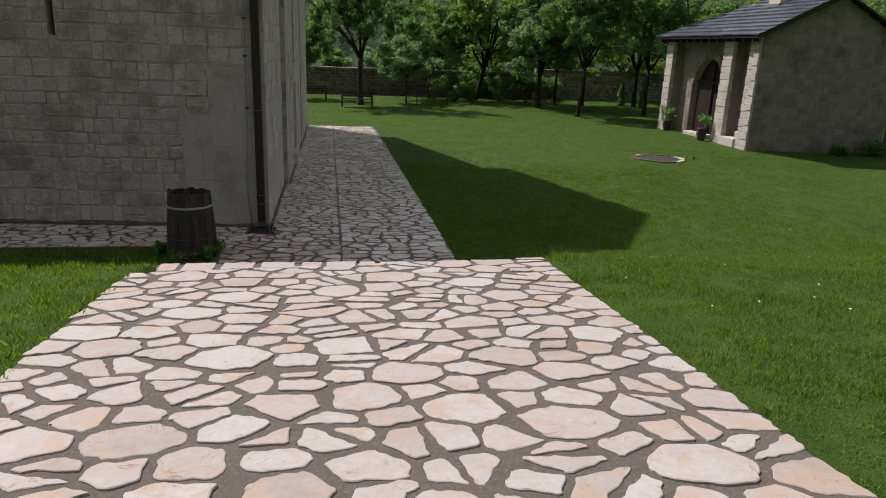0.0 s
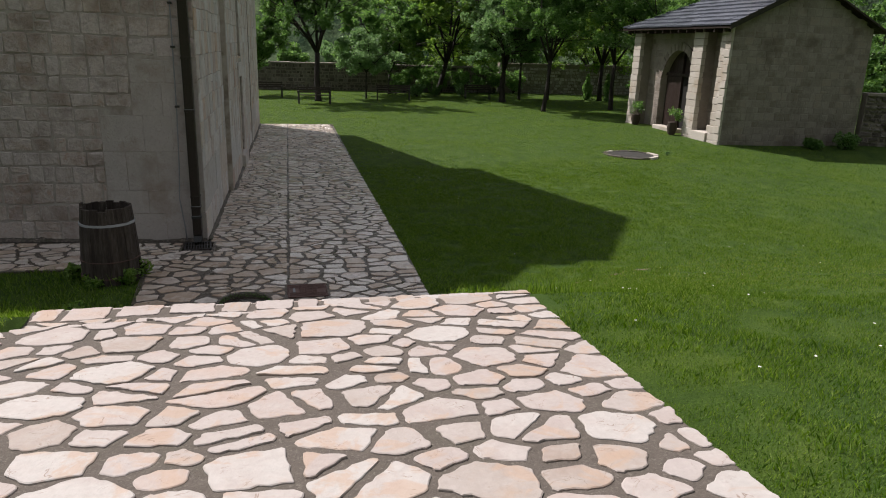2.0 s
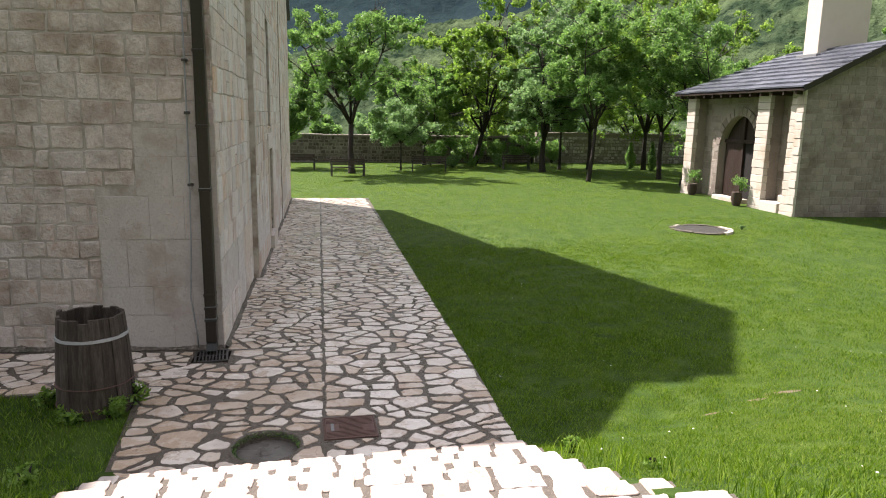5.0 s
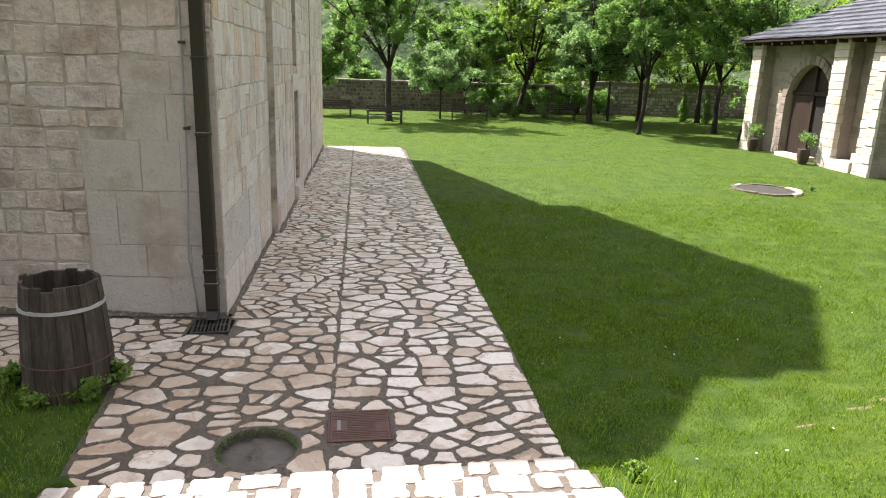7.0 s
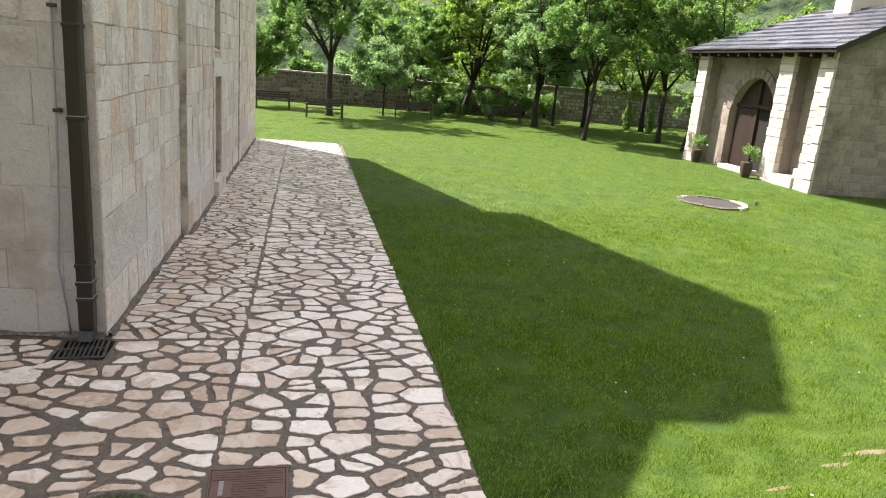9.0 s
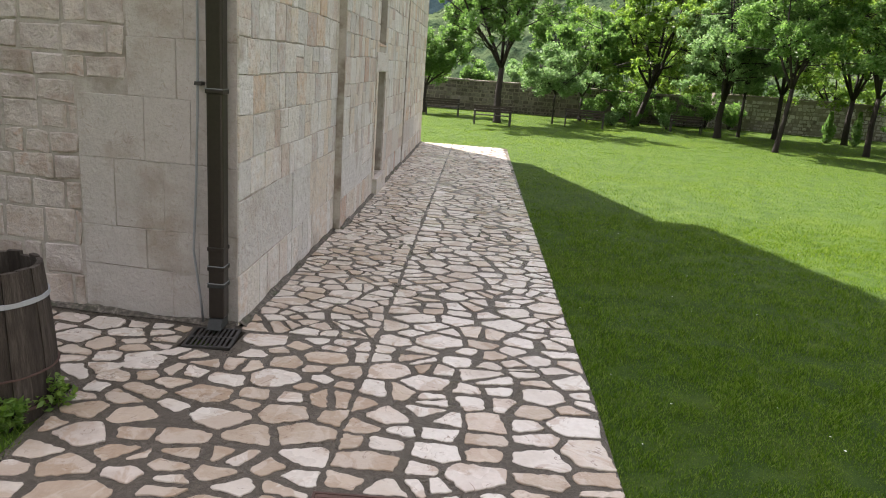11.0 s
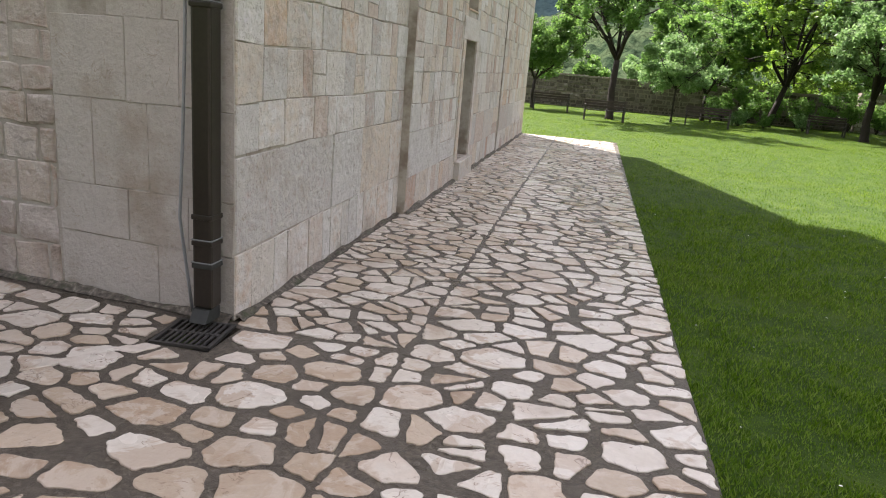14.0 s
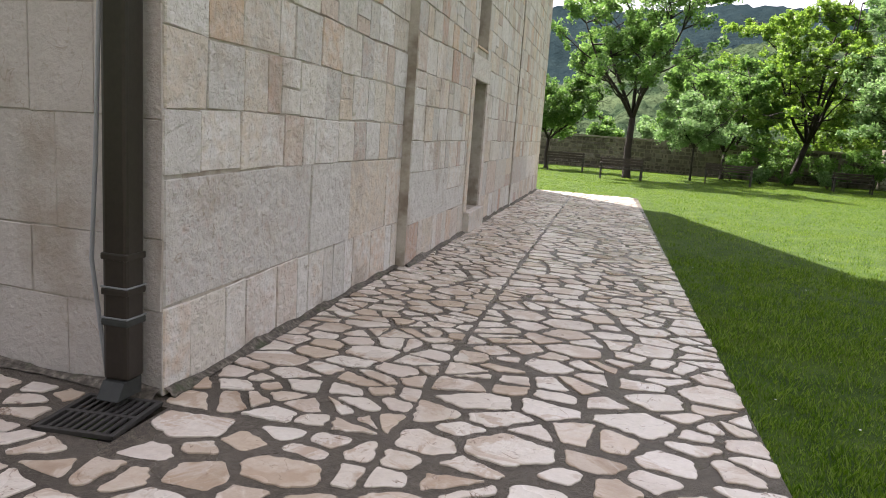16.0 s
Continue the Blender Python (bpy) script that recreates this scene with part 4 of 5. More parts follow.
rng = random.Random(9)
nv = 17
for k in range(nv):
    c = []
    for a in ((k + 0.06) / nv, (k + 0.94) / nv):
        c += [arch_pt(a, AR + 0.01), arch_pt(a, AR + 0.30)]
    c = [c[0], c[2], c[3], c[1]]
    x1, x0 = AX + 0.62, AX + 0.505 - rng.random() * 0.015
    vs = [(x1, y, z) for y, z in c] + [(x0, y, z) for y, z in c]
    mesh_object("voussoir", vs, [(4, 5, 6, 7)] + [(q, (q + 1) % 4, (q + 1) % 4 + 4, q + 4) for q in range(4)], M_ANNEX, fw)
for y in (ARCH0 - 0.28, ARCH1 + 0.02):
    for k in range(6):
        box_part("jamb_stone", (AX + 0.51, y, k * 0.29), (AX + 0.62, y + 0.26 + 0.05 * (k % 2), k * 0.29 + 0.275), M_ANNEX, fw, 0.01)
# recessed double door
bd = empty("door", (0, 0, 0))
bd.parent = annex
box_part("back_panel", (AX + 0.80, ARCH0 + 0.03, 0.0), (AX + 0.86, ARCH1 - 0.03, 3.15), M_DOORWOOD, bd, 0.0)
box_part("door_leaf", (AX + 0.73, AM + 0.03, 0.02), (AX + 0.79, ARCH1 - 0.12, 2.1), M_DOORWOOD, bd, 0.01)
# Closed here: a black sheet paints the shade of the open half.
box_part("open_doorway", (AX + 0.785, ARCH0 + 0.15, 0.02), (AX + 0.796, AM - 0.03, 2.1), M_DARK, bd, 0.0, "black sheet for the unlit open half of the doorway")
box_part("transom", (AX + 0.70, ARCH0 + 0.02, 2.12), (AX + 0.798, ARCH1 - 0.02, 2.24), M_DOORWOOD, bd, 0.01)
box_part("mullion", (AX + 0.70, AM - 0.05, 0.02), (AX + 0.795, AM + 0.05, 3.06), M_DOORWOOD, bd, 0.01)


def pier(y0, y1, x0, lean, seed):
    """A pier of alternating white quoins on a stepped foot, narrowing a little upwards."""
    p = empty("pier", (0, 0, 0))
    p.parent = annex
    r = random.Random(seed)
    box_part("shaft", (x0 + 0.06, y0 + 0.02, GB), (AX + 0.54, y1 - 0.02, AE - 0.02), M_ANNEX, p, 0.0)
    z, k = GB, 0
    while z < AE - 0.06:
        h = min(r.uniform(0.2, 0.3), AE - 0.02 - z)
        w = lean * (1 - max(z, 0) / AE)
        e = 0.022 * (k % 2) + r.uniform(-0.008, 0.014) + (0.04 if z < 0.25 else 0)
        box_part("quoin", (x0 - w - e * 0.4, y0 - e * 0.3, z + 0.005), (x0 + 0.13 + e, y1 + e * 0.5, z + h - 0.005), M_PIER, p, 0.014)
        z, k = z + h, k + 1


pier(AY0 + 0.31, AY0 + 0.66, AX + 0.02, 0.05, 1)
for k in range(17):
    box_part("quoin", (AX - 0.05 - 0.02 * (k % 2), AY0 - 0.02, GB + k * 0.262), (AX + 0.035, AY0 + 0.305, GB + k * 0.262 + 0.252), M_PIER, annex, 0.012)
pier(26.22, 26.88, AX + 0.02, 0.05, 2)
pier(AY1 - 0.62, AY1 - 0.02, AX + 0.02, 0.05, 3)
box_part("bench_stone", (AX - 0.1, 25.2, GB), (AX + 0.5, 26.15, 0.28), M_PIER, annex, 0.03, "low white stone seat between the piers")
box_part("bench_stone", (AX - 0.02, 25.0, 0.324), (AX + 0.45, 25.3, 0.56), M_PIER, annex, 0.03, "rough white block")
box_part("door_step", (AX + 0.1, 27.7, GB), (AX + 0.5, 29.5, 0.12), M_PIER, annex, 0.03, "worn pale doorstep")
# back and far walls
box_part("back_wall", (RXE - 0.5, AY0 + 0.5, GB), (RXE - 0.1, AY1 - 0.02, AE), M_ANNEX, annex, 0.0)
box_part("far_wall", (AX + 1.16, AY1 - 0.5, GB), (RXE - 0.52, AY1 - 0.02, AE), M_ANNEX, annex, 0.0)
# slate roof: front slope with hip, rear slope
roof = empty("roof", (0, 0, 0))
roof.parent = annex
EX, EZ, Y0R, Y1R, HIPY = AX - 0.32, AE - 0.10, AY0 - 0.28, AY1 + 0.55, 28.9
v = [(EX, Y0R, EZ), (EX, Y1R, EZ), (RX, HIPY, RZ), (RX, Y0R, RZ), (RXE + 0.3, Y0R, AE - 0.1), (RXE + 0.3, Y1R, AE - 0.1)]
v += [(x, y, z + 0.07) for x, y, z in v]
mesh_object("roof_deck", v, [(0, 1, 2, 3), (3, 2, 5, 4), (1, 5, 2), (6, 9, 8, 7), (9, 10, 11, 8), (7, 8, 11), (0, 3, 9, 6), (3, 4, 10, 9), (0, 6, 7, 1), (1, 7, 11, 5), (4, 5, 11, 10)], M_DOORWOOD, roof)
ROWS_S = 10
rng = random.Random(17)
for r in range(ROWS_S):
    f0, f1 = r / ROWS_S, min(1.0, (r + 1.25) / ROWS_S)
    ya, yb = Y0R - 0.02, Y1R + (HIPY - Y1R) * f0
    y = ya
    while y < yb - 0.05:
        w = min(rng.uniform(0.45, 0.8), yb - y)
        d = 0.15 + rng.uniform(0, 0.015)
        sag = 0.015 * rng.random()
        a = Vector((EX - 0.03 + (RX - EX) * f0, y + 0.004, EZ + (RZ - EZ) * f0 + d - sag))
        b = Vector((EX - 0.03 + (RX - EX) * f1, y + 0.004, EZ + (RZ - EZ) * f1 + 0.085))
        q = [a, a + Vector((0, w - 0.008, 0)), b + Vector((0, w - 0.008, 0)), b]
        if yb - y - w < 0.05 and f0 > 0:
            q[2].y -= 0.2
        vs = [tuple(p) for p in q] + [tuple(p - Vector((0, 0, 0.05))) for p in q]
        mesh_object("slate", vs, [(0, 1, 2, 3), (7, 6, 5, 4)] + [(k, k + 4, (k + 1) % 4 + 4, (k + 1) % 4) for k in range(4)], M_SLATE, roof)
        y += w
# rake board on the gable and rafter ends
mesh_object("rake_board", [(EX, Y0R - 0.03, EZ - 0.05), (RX, Y0R - 0.03, RZ - 0.05), (RX, Y0R - 0.03, RZ + 0.13), (EX, Y0R - 0.03, EZ + 0.13),
                           (EX, Y0R + 0.02, EZ - 0.05), (RX, Y0R + 0.02, RZ - 0.05), (RX, Y0R + 0.02, RZ + 0.13), (EX, Y0R + 0.02, EZ + 0.13)],
            [(0, 1, 2, 3), (7, 6, 5, 4), (0, 4, 5, 1), (3, 2, 6, 7), (0, 3, 7, 4)], M_PIPE, roof)
for k in range(13):
    y = AY0 + 0.1 + k * 0.6
    box_part("rafter_end", (EX + 0.04, y, EZ - 0.12), (AX + 0.5, y + 0.09, EZ - 0.005), M_DOORWOOD, roof, 0.004)
chim = empty("chimney", (0, 0, 0))
chim.parent = annex
bm = bmesh.new()
vs = add_box(bm, (17.0, 27.0, 4.6), (18.9, 27.75, 9.2), 0.02)
part("chimney_shaft", bm, M_PLASTER, chim, "cream rendered chimney stack")
box_part("flashing", (16.85, 26.85, 4.55), (18.9, 27.9, 5.28), M_ZINC, chim, 0.02, "grey lead flashing")


# ---- boundary walls of rubble ----
def rubble_wall(name, a, b, height, thick, seed, label, mat):
    a, b = Vector(a), Vector(b)
    d = b - a
    ln = d.length
    d.normalize()
    nrm = Vector((d.y, -d.x, 0))
    if nrm.y > 0:
        nrm = -nrm

    def place(u, o, z):
        q = a + d * u + nrm * o
        return (q.x, q.y, z)
    w = tagged(wall_slab(name, place, ln, [(0, height), (ln, height)], thick, M_ANNEX), label, "wall", kind="structure")
    masonry(w, place, ln, courses_of([], 0.19, height - 0.05, seed, 0.06), mat, seed, widths=(0.14, 0.42), z0=-0.15, joint=0.045, proud=(0.02, 0.08), near=(ln * 0.5, 1), limit=280, rough=0.02, ragged=0.03)
    rng = random.Random(seed)
    u = 0.0
    while u < ln - 0.1:
        wd = min(rng.uniform(0.6, 1.1), ln - u)
        h = height + rng.uniform(-0.02, 0.02)
        pts = [place(u + 0.01, 0.10, h), place(u + wd - 0.01, 0.10, h), place(u + wd - 0.01, -thick - 0.08, h), place(u + 0.01, -thick - 0.08, h)]
        vs = pts + [(x, y, z + 0.09) for x, y, z in pts]
        mesh_object("coping_stone", vs, [(0, 3, 2, 1), (4, 5, 6, 7)] + [(k, (k + 1) % 4, (k + 1) % 4 + 4, k + 4) for k in range(4)], M_ANNEX, w)
        u += wd
    return w


rubble_wall("wall_north", (-26, 49.0, 0), (14.0, 50.2, 0), 1.62, 0.5, 91, "rubble boundary wall with its tree shade in darker stone, pale coping stones", M_RUBBLE)
rubble_wall("wall_north_east", (14.2, 50.2, 0), (34, 49.2, 0), 1.9, 0.5, 92, "pale rubble boundary wall behind the orchard trees, stone lightened as sunlit", M_RUBBLE_PALE)
rubble_wall("wall_east", (20.6, 24.4, 0), (27.5, 21.5, 0), 1.75, 0.5, 93, "rubble garden wall beside the porch building", M_RUBBLE)


# ---- hills ----
def interp(table, v):
    for (a, za), (b, zb) in zip(table, table[1:]):
        if v <= b:
            f = max(0.0, (v - a) / (b - a))
            f = f * f * (3 - 2 * f)
            return za + (zb - za) * f
    return table[-1][1]


def hill(name, az, dist, table, nphi, nr, lump, mat, label, seed):
    verts, faces = [], []
    for j in range(nr + 1):
        r = dist[0] + (dist[1] - dist[0]) * (j / nr)
        for i in range(nphi + 1):
            phi = az[0] + (az[1] - az[0]) * i / nphi
            x, y = r * math.sin(radians(phi)), r * math.cos(radians(phi))
            f = j / nr
            rise = math.tan(radians(interp(table, phi))) * dist[1] * (f ** 1.15)
            big = noise.noise(Vector((x * 0.012 + seed, y * 0.012, 0))) * dist[1] * 0.02 * f
            c = noise.cell(Vector((x / lump, y / lump, seed)))
            bump = abs(noise.noise(Vector((x / lump, y / lump, seed)))) * lump * 0.8 + abs(noise.noise(Vector((x / lump * 2.3, y / lump * 2.3, seed)))) * lump * 0.4
            verts.append((x, y, -2 + rise + big + bump * min(1, f * 6) + c * 0.3 * min(1, f * 6)))
    w = nphi + 1
    for j in range(nr):
        for i in range(nphi):
            faces.append((j * w + i, j * w + i + 1, (j + 1) * w + i + 1, (j + 1) * w + i))
    return tagged(mesh_object(name, verts, faces, mat, smooth=True), label, "hill", kind="structure")


hill("backdrop_hill", (-50, 80), (85, 260), [(-50, 3.0), (-10, 3.5), (3, 6.5), (12, 8.0), (24, 12), (40, 18), (80, 22)], 520, 130, 3.5, M_HILL, "green hillside of meadow and scrub above the garden, haze in its colour", 3)
hill("backdrop_mountain", (-75, 80), (420, 900), [(-75, 12), (-12, 10.0), (-3, 9.7), (3, 10.3), (8, 10.2), (14, 10.4), (40, 13), (80, 14)], 400, 60, 9.0, M_FARHILL, "dark wooded mountain ridge in the distance, tinted with bluish haze", 8)

# Unseen hill, added to cut skylight on the church front wall.
hill("backdrop_hill_south", (100, 262), (45, 150), [(100, 20), (140, 27), (220, 27), (262, 14)], 160, 40, 6.0, M_HILL, "unseen hillside added behind the terrace to dim the front wall", 5)


# ---- trees ----
def leaf_cloud(name, clumps, per, size, mat, parent, rng, label=""):
    """Many small folded leaves round clump centres given as (x, y, z, radius)."""
    rs = np.random.RandomState(rng.randrange(1 << 30))
    c = np.repeat(np.array(clumps), per, axis=0)
    n = len(c)
    d = rs.normal(size=(n, 3))
    d /= np.linalg.norm(d, axis=1)[:, None]
    p = c[:, :3] + d * (c[:, 3] * rs.uniform(0.25, 1.0, n) ** 0.6)[:, None]
    a = rs.normal(size=(n, 3)) * [1, 1, 0.7] + d * 0.6
    a /= np.linalg.norm(a, axis=1)[:, None]
    b = np.cross(a, rs.normal(size=(n, 3)))
    b /= np.linalg.norm(b, axis=1)[:, None]
    s = (size * rs.uniform(0.6, 1.3, n))[:, None]
    up = np.cross(a, b) * s * 0.15
    verts = np.stack([p - a * s, p + b * s * 0.45 + up, p + a * s, p - b * s * 0.45 + up], axis=1).reshape(-1, 3)
    me = bpy.data.meshes.new(name)
    me.vertices.add(4 * n)
    me.vertices.foreach_set("co", verts.ravel())
    me.loops.add(4 * n)
    me.loops.foreach_set("vertex_index", np.arange(4 * n))
    me.polygons.add(n)
    me.polygons.foreach_set("loop_start", np.arange(n) * 4)
    me.materials.append(mat)
    me.update(calc_edges=True)
    ob = new(name, me)
    ob.parent = parent
    if label:
        ob["label"] = label
    return ob


def tree(at, height, trunk, fork, spread, mat, seed, label, leaves=18000, size=0.085, stems=4, lean=(0, 0), low=0.3, name="orchard_tree", droop=0.0):
    """A broadleaf tree: tapered trunk, forked limbs, twigs and a loose crown of separate leaves."""
    rng = random.Random(seed)
    t = tagged(empty(name, (at[0], at[1], land(at[0], at[1]))), label, "tree", group="garden trees")
    verts, faces = [], []
    top = Vector((lean[0], lean[1], fork))
    mid = top * 0.5 + Vector((rng.uniform(-0.06, 0.06), rng.uniform(-0.06, 0.06), 0))
    tube(verts, faces, [(0, 0, -0.1), (0, 0, 0.12), mid, top], [trunk * 1.5, trunk * 1.05, trunk * 0.85, trunk * 0.75], 9)
    mesh_object("trunk", verts, faces, M_BARK, t, smooth=True)
    verts, faces = [], []
    tips = []

    def branch(p, d, length, r, depth):
        pts, rad = [p], [r]
        q, dd = p.copy(), d.copy()
        n = 5 if depth == 2 else 4
        for k in range(n):
            dd = (dd + Vector((rng.uniform(-0.25, 0.25), rng.uniform(-0.25, 0.25), rng.uniform(-0.06, 0.2) - droop * (depth < 2)))).normalized()
            q = q + dd * (length / n)
            pts.append(q.copy())
            rad.append(r * (1 - 0.75 * (k + 1) / n) + 0.004)
            if depth > 0 and k >= (1 if depth == 1 else 0):
                for _ in range(2):
                    a = rng.uniform(0, 6.283)
                    side = Vector((math.cos(a), math.sin(a), rng.uniform(-0.35, 0.6) - droop))
                    branch(q.copy(), (dd * 0.35 + side).normalized(), length * rng.uniform(0.32, 0.55) * (1.15 - 0.12 * k), r * 0.4, depth - 1)
            if depth <= 1 and k > 0:
                tips.append((q.copy(), depth))
        tube(verts, faces, pts, rad, 5 if depth else 3)

    for k in range(stems):
        a = 2 * math.pi * (k + rng.uniform(-0.25, 0.25)) / stems + seed
        tilt = rng.uniform(0.3, 0.6) if k else 0.1
        d = Vector((math.cos(a) * tilt * spread, math.sin(a) * tilt * spread, 1)).normalized()
        branch(top - Vector((0, 0, 0.05)), d, (height - fork) * rng.uniform(0.62, 0.82) * (1.1 if k == 0 else 0.95), trunk * 0.5, 2)
    mesh_object("branchwork", verts, faces, M_BARK, t, smooth=True)
    tips = [p for p in tips if p[0].z > fork * (1 - low)]
    keep = [p for p in tips if noise.noise(p[0] * 0.9 + Vector((seed, 0, 0))) > -0.12]           # holes in the crown
    clumps = [(p.x + rng.uniform(-0.12, 0.12), p.y + rng.uniform(-0.12, 0.12), p.z + rng.uniform(-0.15, 0.12), rng.uniform(0.12, 0.30)) for p, _ in keep]
    per = max(5, int(leaves * 1.7) // max(1, len(clumps)))
    leaf_cloud("crown", clumps, per, size * 0.82, mat, t, rng)
    return t


tree((1.5, 40.9), 9.6, 0.17, 2.5, 1.1, M_LEAF, 201, "tall apple tree forking into dark limbs, behind a bench", 26000, 0.085, 5)
tree((12.6, 36.4), 9.6, 0.11, 2.5, 0.85, M_LEAF, 202, "slim young tree with light leaning trunk", 24000, 0.085, 4, lean=(0.2, 0), droop=0.05)
tree((12.2, 42.4), 9.4, 0.18, 1.7, 1.1, M_LEAF3, 203, "broad pale-leaved orchard tree", 26000, 0.09, 5, low=0.4, droop=0.08)
tree((4.3, 43.2), 4.3, 0.05, 1.5, 1.6, M_LEAF3, 204, "young tree with drooping pale leaves", 12000, 0.08, 5, low=0.5, droop=0.12)
tree((9.3, 47.2), 11.5, 0.17, 2.0, 1.1, M_LEAF2, 205, "large walnut tree with bright yellow-green leaves", 30000, 0.11, 6, lean=(0.5, 0), low=0.5, droop=0.08)
tree((-2.2, 44.4), 5.0, 0.10, 1.4, 1.6, M_LEAF, 206, "small spreading fruit tree near the church corner", 18000, 0.085, 5, low=0.4)
tree((16.2, 34.2), 8.8, 0.08, 2.2, 0.8, M_LEAF, 207, "thin leaning tree beside the porch building", 16000, 0.085, 4, lean=(0.5, 0.1))
tree((17.0, 38.0), 10.2, 0.13, 2.4, 0.9, M_LEAF2, 208, "tall tree behind the porch building", 20000, 0.09, 5)
tree((15.6, 44.2), 11.0, 0.13, 2.2, 0.95, M_LEAF, 209, "tall orchard tree by the boundary wall", 22000, 0.09, 5, low=0.4)
tree((6.2, 47.4), 7.2, 0.10, 1.3, 1.3, M_LEAF, 210, "dense tree against the boundary wall", 22000, 0.10, 5, low=0.6, droop=0.1)
tree((13.6, 43.6), 10.0, 0.09, 2.0, 0.85, M_LEAF3, 211, "slender young tree near the boundary wall", 16000, 0.085, 4, low=0.4)
tree((19.0, 44.0), 11.5, 0.15, 2.2, 1.0, M_LEAF2, 212, "tall tree by the far wall", 22000, 0.10, 5)
for k, (x, y, h, m) in enumerate([(-9, 56, 6, M_LEAF), (-4.5, 55, 4.2, M_LEAF2), (0.5, 54, 3.2, M_LEAF), (3.8, 53.5, 3.6, M_LEAF3), (7.5, 55, 7.0, M_LEAF), (12.0, 54, 7.6, M_LEAF2), (16.5, 54, 8.0, M_LEAF),
                                  (22, 52, 8.8, M_LEAF2), (25, 45, 8.8, M_LEAF), (25, 38, 8.0, M_LEAF2), (28, 31, 7.5, M_LEAF), (31, 38, 9, M_LEAF)]):
    tree((x, y), h, 0.12, 0.9, 1.7, m, 230 + k, "leafy tree beyond the boundary wall", 15000, 0.12, 6, name="woodland_tree", low=0.8, droop=0.1)


def shrub(at, r, h, mat, seed, label, n=1500, size=0.05, category="shrub", name="shrub"):
    rng = random.Random(seed)
    s = tagged(empty(name, (at[0], at[1], at[2] if len(at) > 2 else land(at[0], at[1]))), label, category)
    verts, faces = [], []
    clumps = []
    for k in range(14):
        a = rng.uniform(0, 6.28)
        d = Vector((math.cos(a) * r * rng.uniform(0.2, 0.8), math.sin(a) * r * rng.uniform(0.2, 0.8), h * rng.uniform(0.5, 0.95)))
        tube(verts, faces, [(0, 0, -0.03), d * 0.5 + Vector((0, 0, 0.05)), d], [0.012, 0.009, 0.004], 4)
        clumps += [(d.x, d.y, d.z, r * 0.24), (d.x * 0.6, d.y * 0.6, d.z * 0.55, r * 0.28)]
    mesh_object("branchwork", verts, faces, M_BARK, s)
    leaf_cloud("foliage", clumps, max(4, n // len(clumps)), size, mat, s, rng)
    return s


def cypress(at, h, seed):
    rng = random.Random(seed)
    s = tagged(empty("cypress", (at[0], at[1], land(*at))), "small dark clipped cypress by the far wall", "shrub", group="clipped cypresses")
    verts, faces = [], []
    tube(verts, faces, [(0, 0, -0.05), (0, 0, h * 0.8)], [0.05, 0.02], 6)
    mesh_object("trunk", verts, faces, M_BARK, s)
    clumps = [(rng.uniform(-1, 1) * 0.16 * math.sin(math.pi * min(1, 0.25 + k / 26)), rng.uniform(-1, 1) * 0.16 * math.sin(math.pi * min(1, 0.25 + k / 26)), 0.12 + h * k / 24, 0.22 * math.sin(math.pi * min(0.95, 0.25 + 0.7 * k / 24)))
              for k in range(24)]
    leaf_cloud("foliage", clumps, 130, 0.05, M_LEAF, s, rng)


for k in range(7):
    shrub((7.4 + k * 1.25, 49.0 + 0.3 * (k % 2)), 0.95, 1.5 + 0.3 * (k % 3), M_LEAF, 360 + k, "dark overgrown bush against the boundary wall", 2200, 0.07, "bush", "bush")
cypress((18.4, 44.6), 1.5, 1)
cypress((19.2, 43.4), 1.6, 2)
shrub((7.6, 45.2), 0.6, 0.7, M_LEAF3, 301, "flowering garden shrub by the wall")
shrub((8.8, 45.6), 0.5, 0.7, M_LEAF, 302, "dark garden shrub by the wall")
shrub((10.6, 45.8), 0.6, 0.8, M_LEAF3, 303, "pale garden shrub by the wall")
shrub((6.4, 46.0), 0.8, 1.3, M_LEAF, 304, "dark bush under the trees")
shrub((18.3, 23.9), 0.45, 0.32, M_LEAF, 307, "dark nettles at the foot of the building")
shrub((19.6, 23.8), 0.6, 0.5, M_LEAF, 308, "dark nettles at the foot of the building")


# ---- garden benches ----
def bench(at, length, rz, label):
    b = tagged(empty("garden_bench", (at[0], at[1], land(*at)), rz), label, "bench", group="garden benches")
    for x in (-length / 2 + 0.06, length / 2 - 0.06):
        bm = bmesh.new()
        add_box(bm, (x - 0.03, -0.22, -0.02), (x + 0.03, -0.16, 0.62), 0.01)
        add_box(bm, (x - 0.03, 0.18, -0.02), (x + 0.03, 0.24, 0.86), 0.01)
        add_box(bm, (x - 0.03, -0.16, 0.36), (x + 0.03, 0.18, 0.42), 0.01)
        add_box(bm, (x - 0.035, -0.26, 0.6), (x + 0.035, 0.2, 0.65), 0.015)
        part("end_frame", bm, M_IRON, b, "dark iron end frame")
    for k in range(4):
        box_part("seat_slat", (-length / 2, -0.2 + k * 0.1, 0.42), (length / 2, -0.12 + k * 0.1, 0.45), M_BENCH, b, 0.006)
    for k in range(3):
        box_part("back_slat", (-length / 2, 0.15, 0.54 + k * 0.11), (length / 2, 0.178, 0.62 + k * 0.11), M_BENCH, b, 0.006)
    return b


bench((1.25, 39.2), 1.7, 4, "dark slatted garden bench in front of a tree")
bench((5.7, 42.0), 1.9, -6, "dark slatted garden bench in tree shade")
bench((-1.2, 43.0), 1.7, 6, "dark slatted garden bench near the boundary wall")
bench((11.1, 44.0), 1.6, -5, "dark slatted garden bench in deep shade")

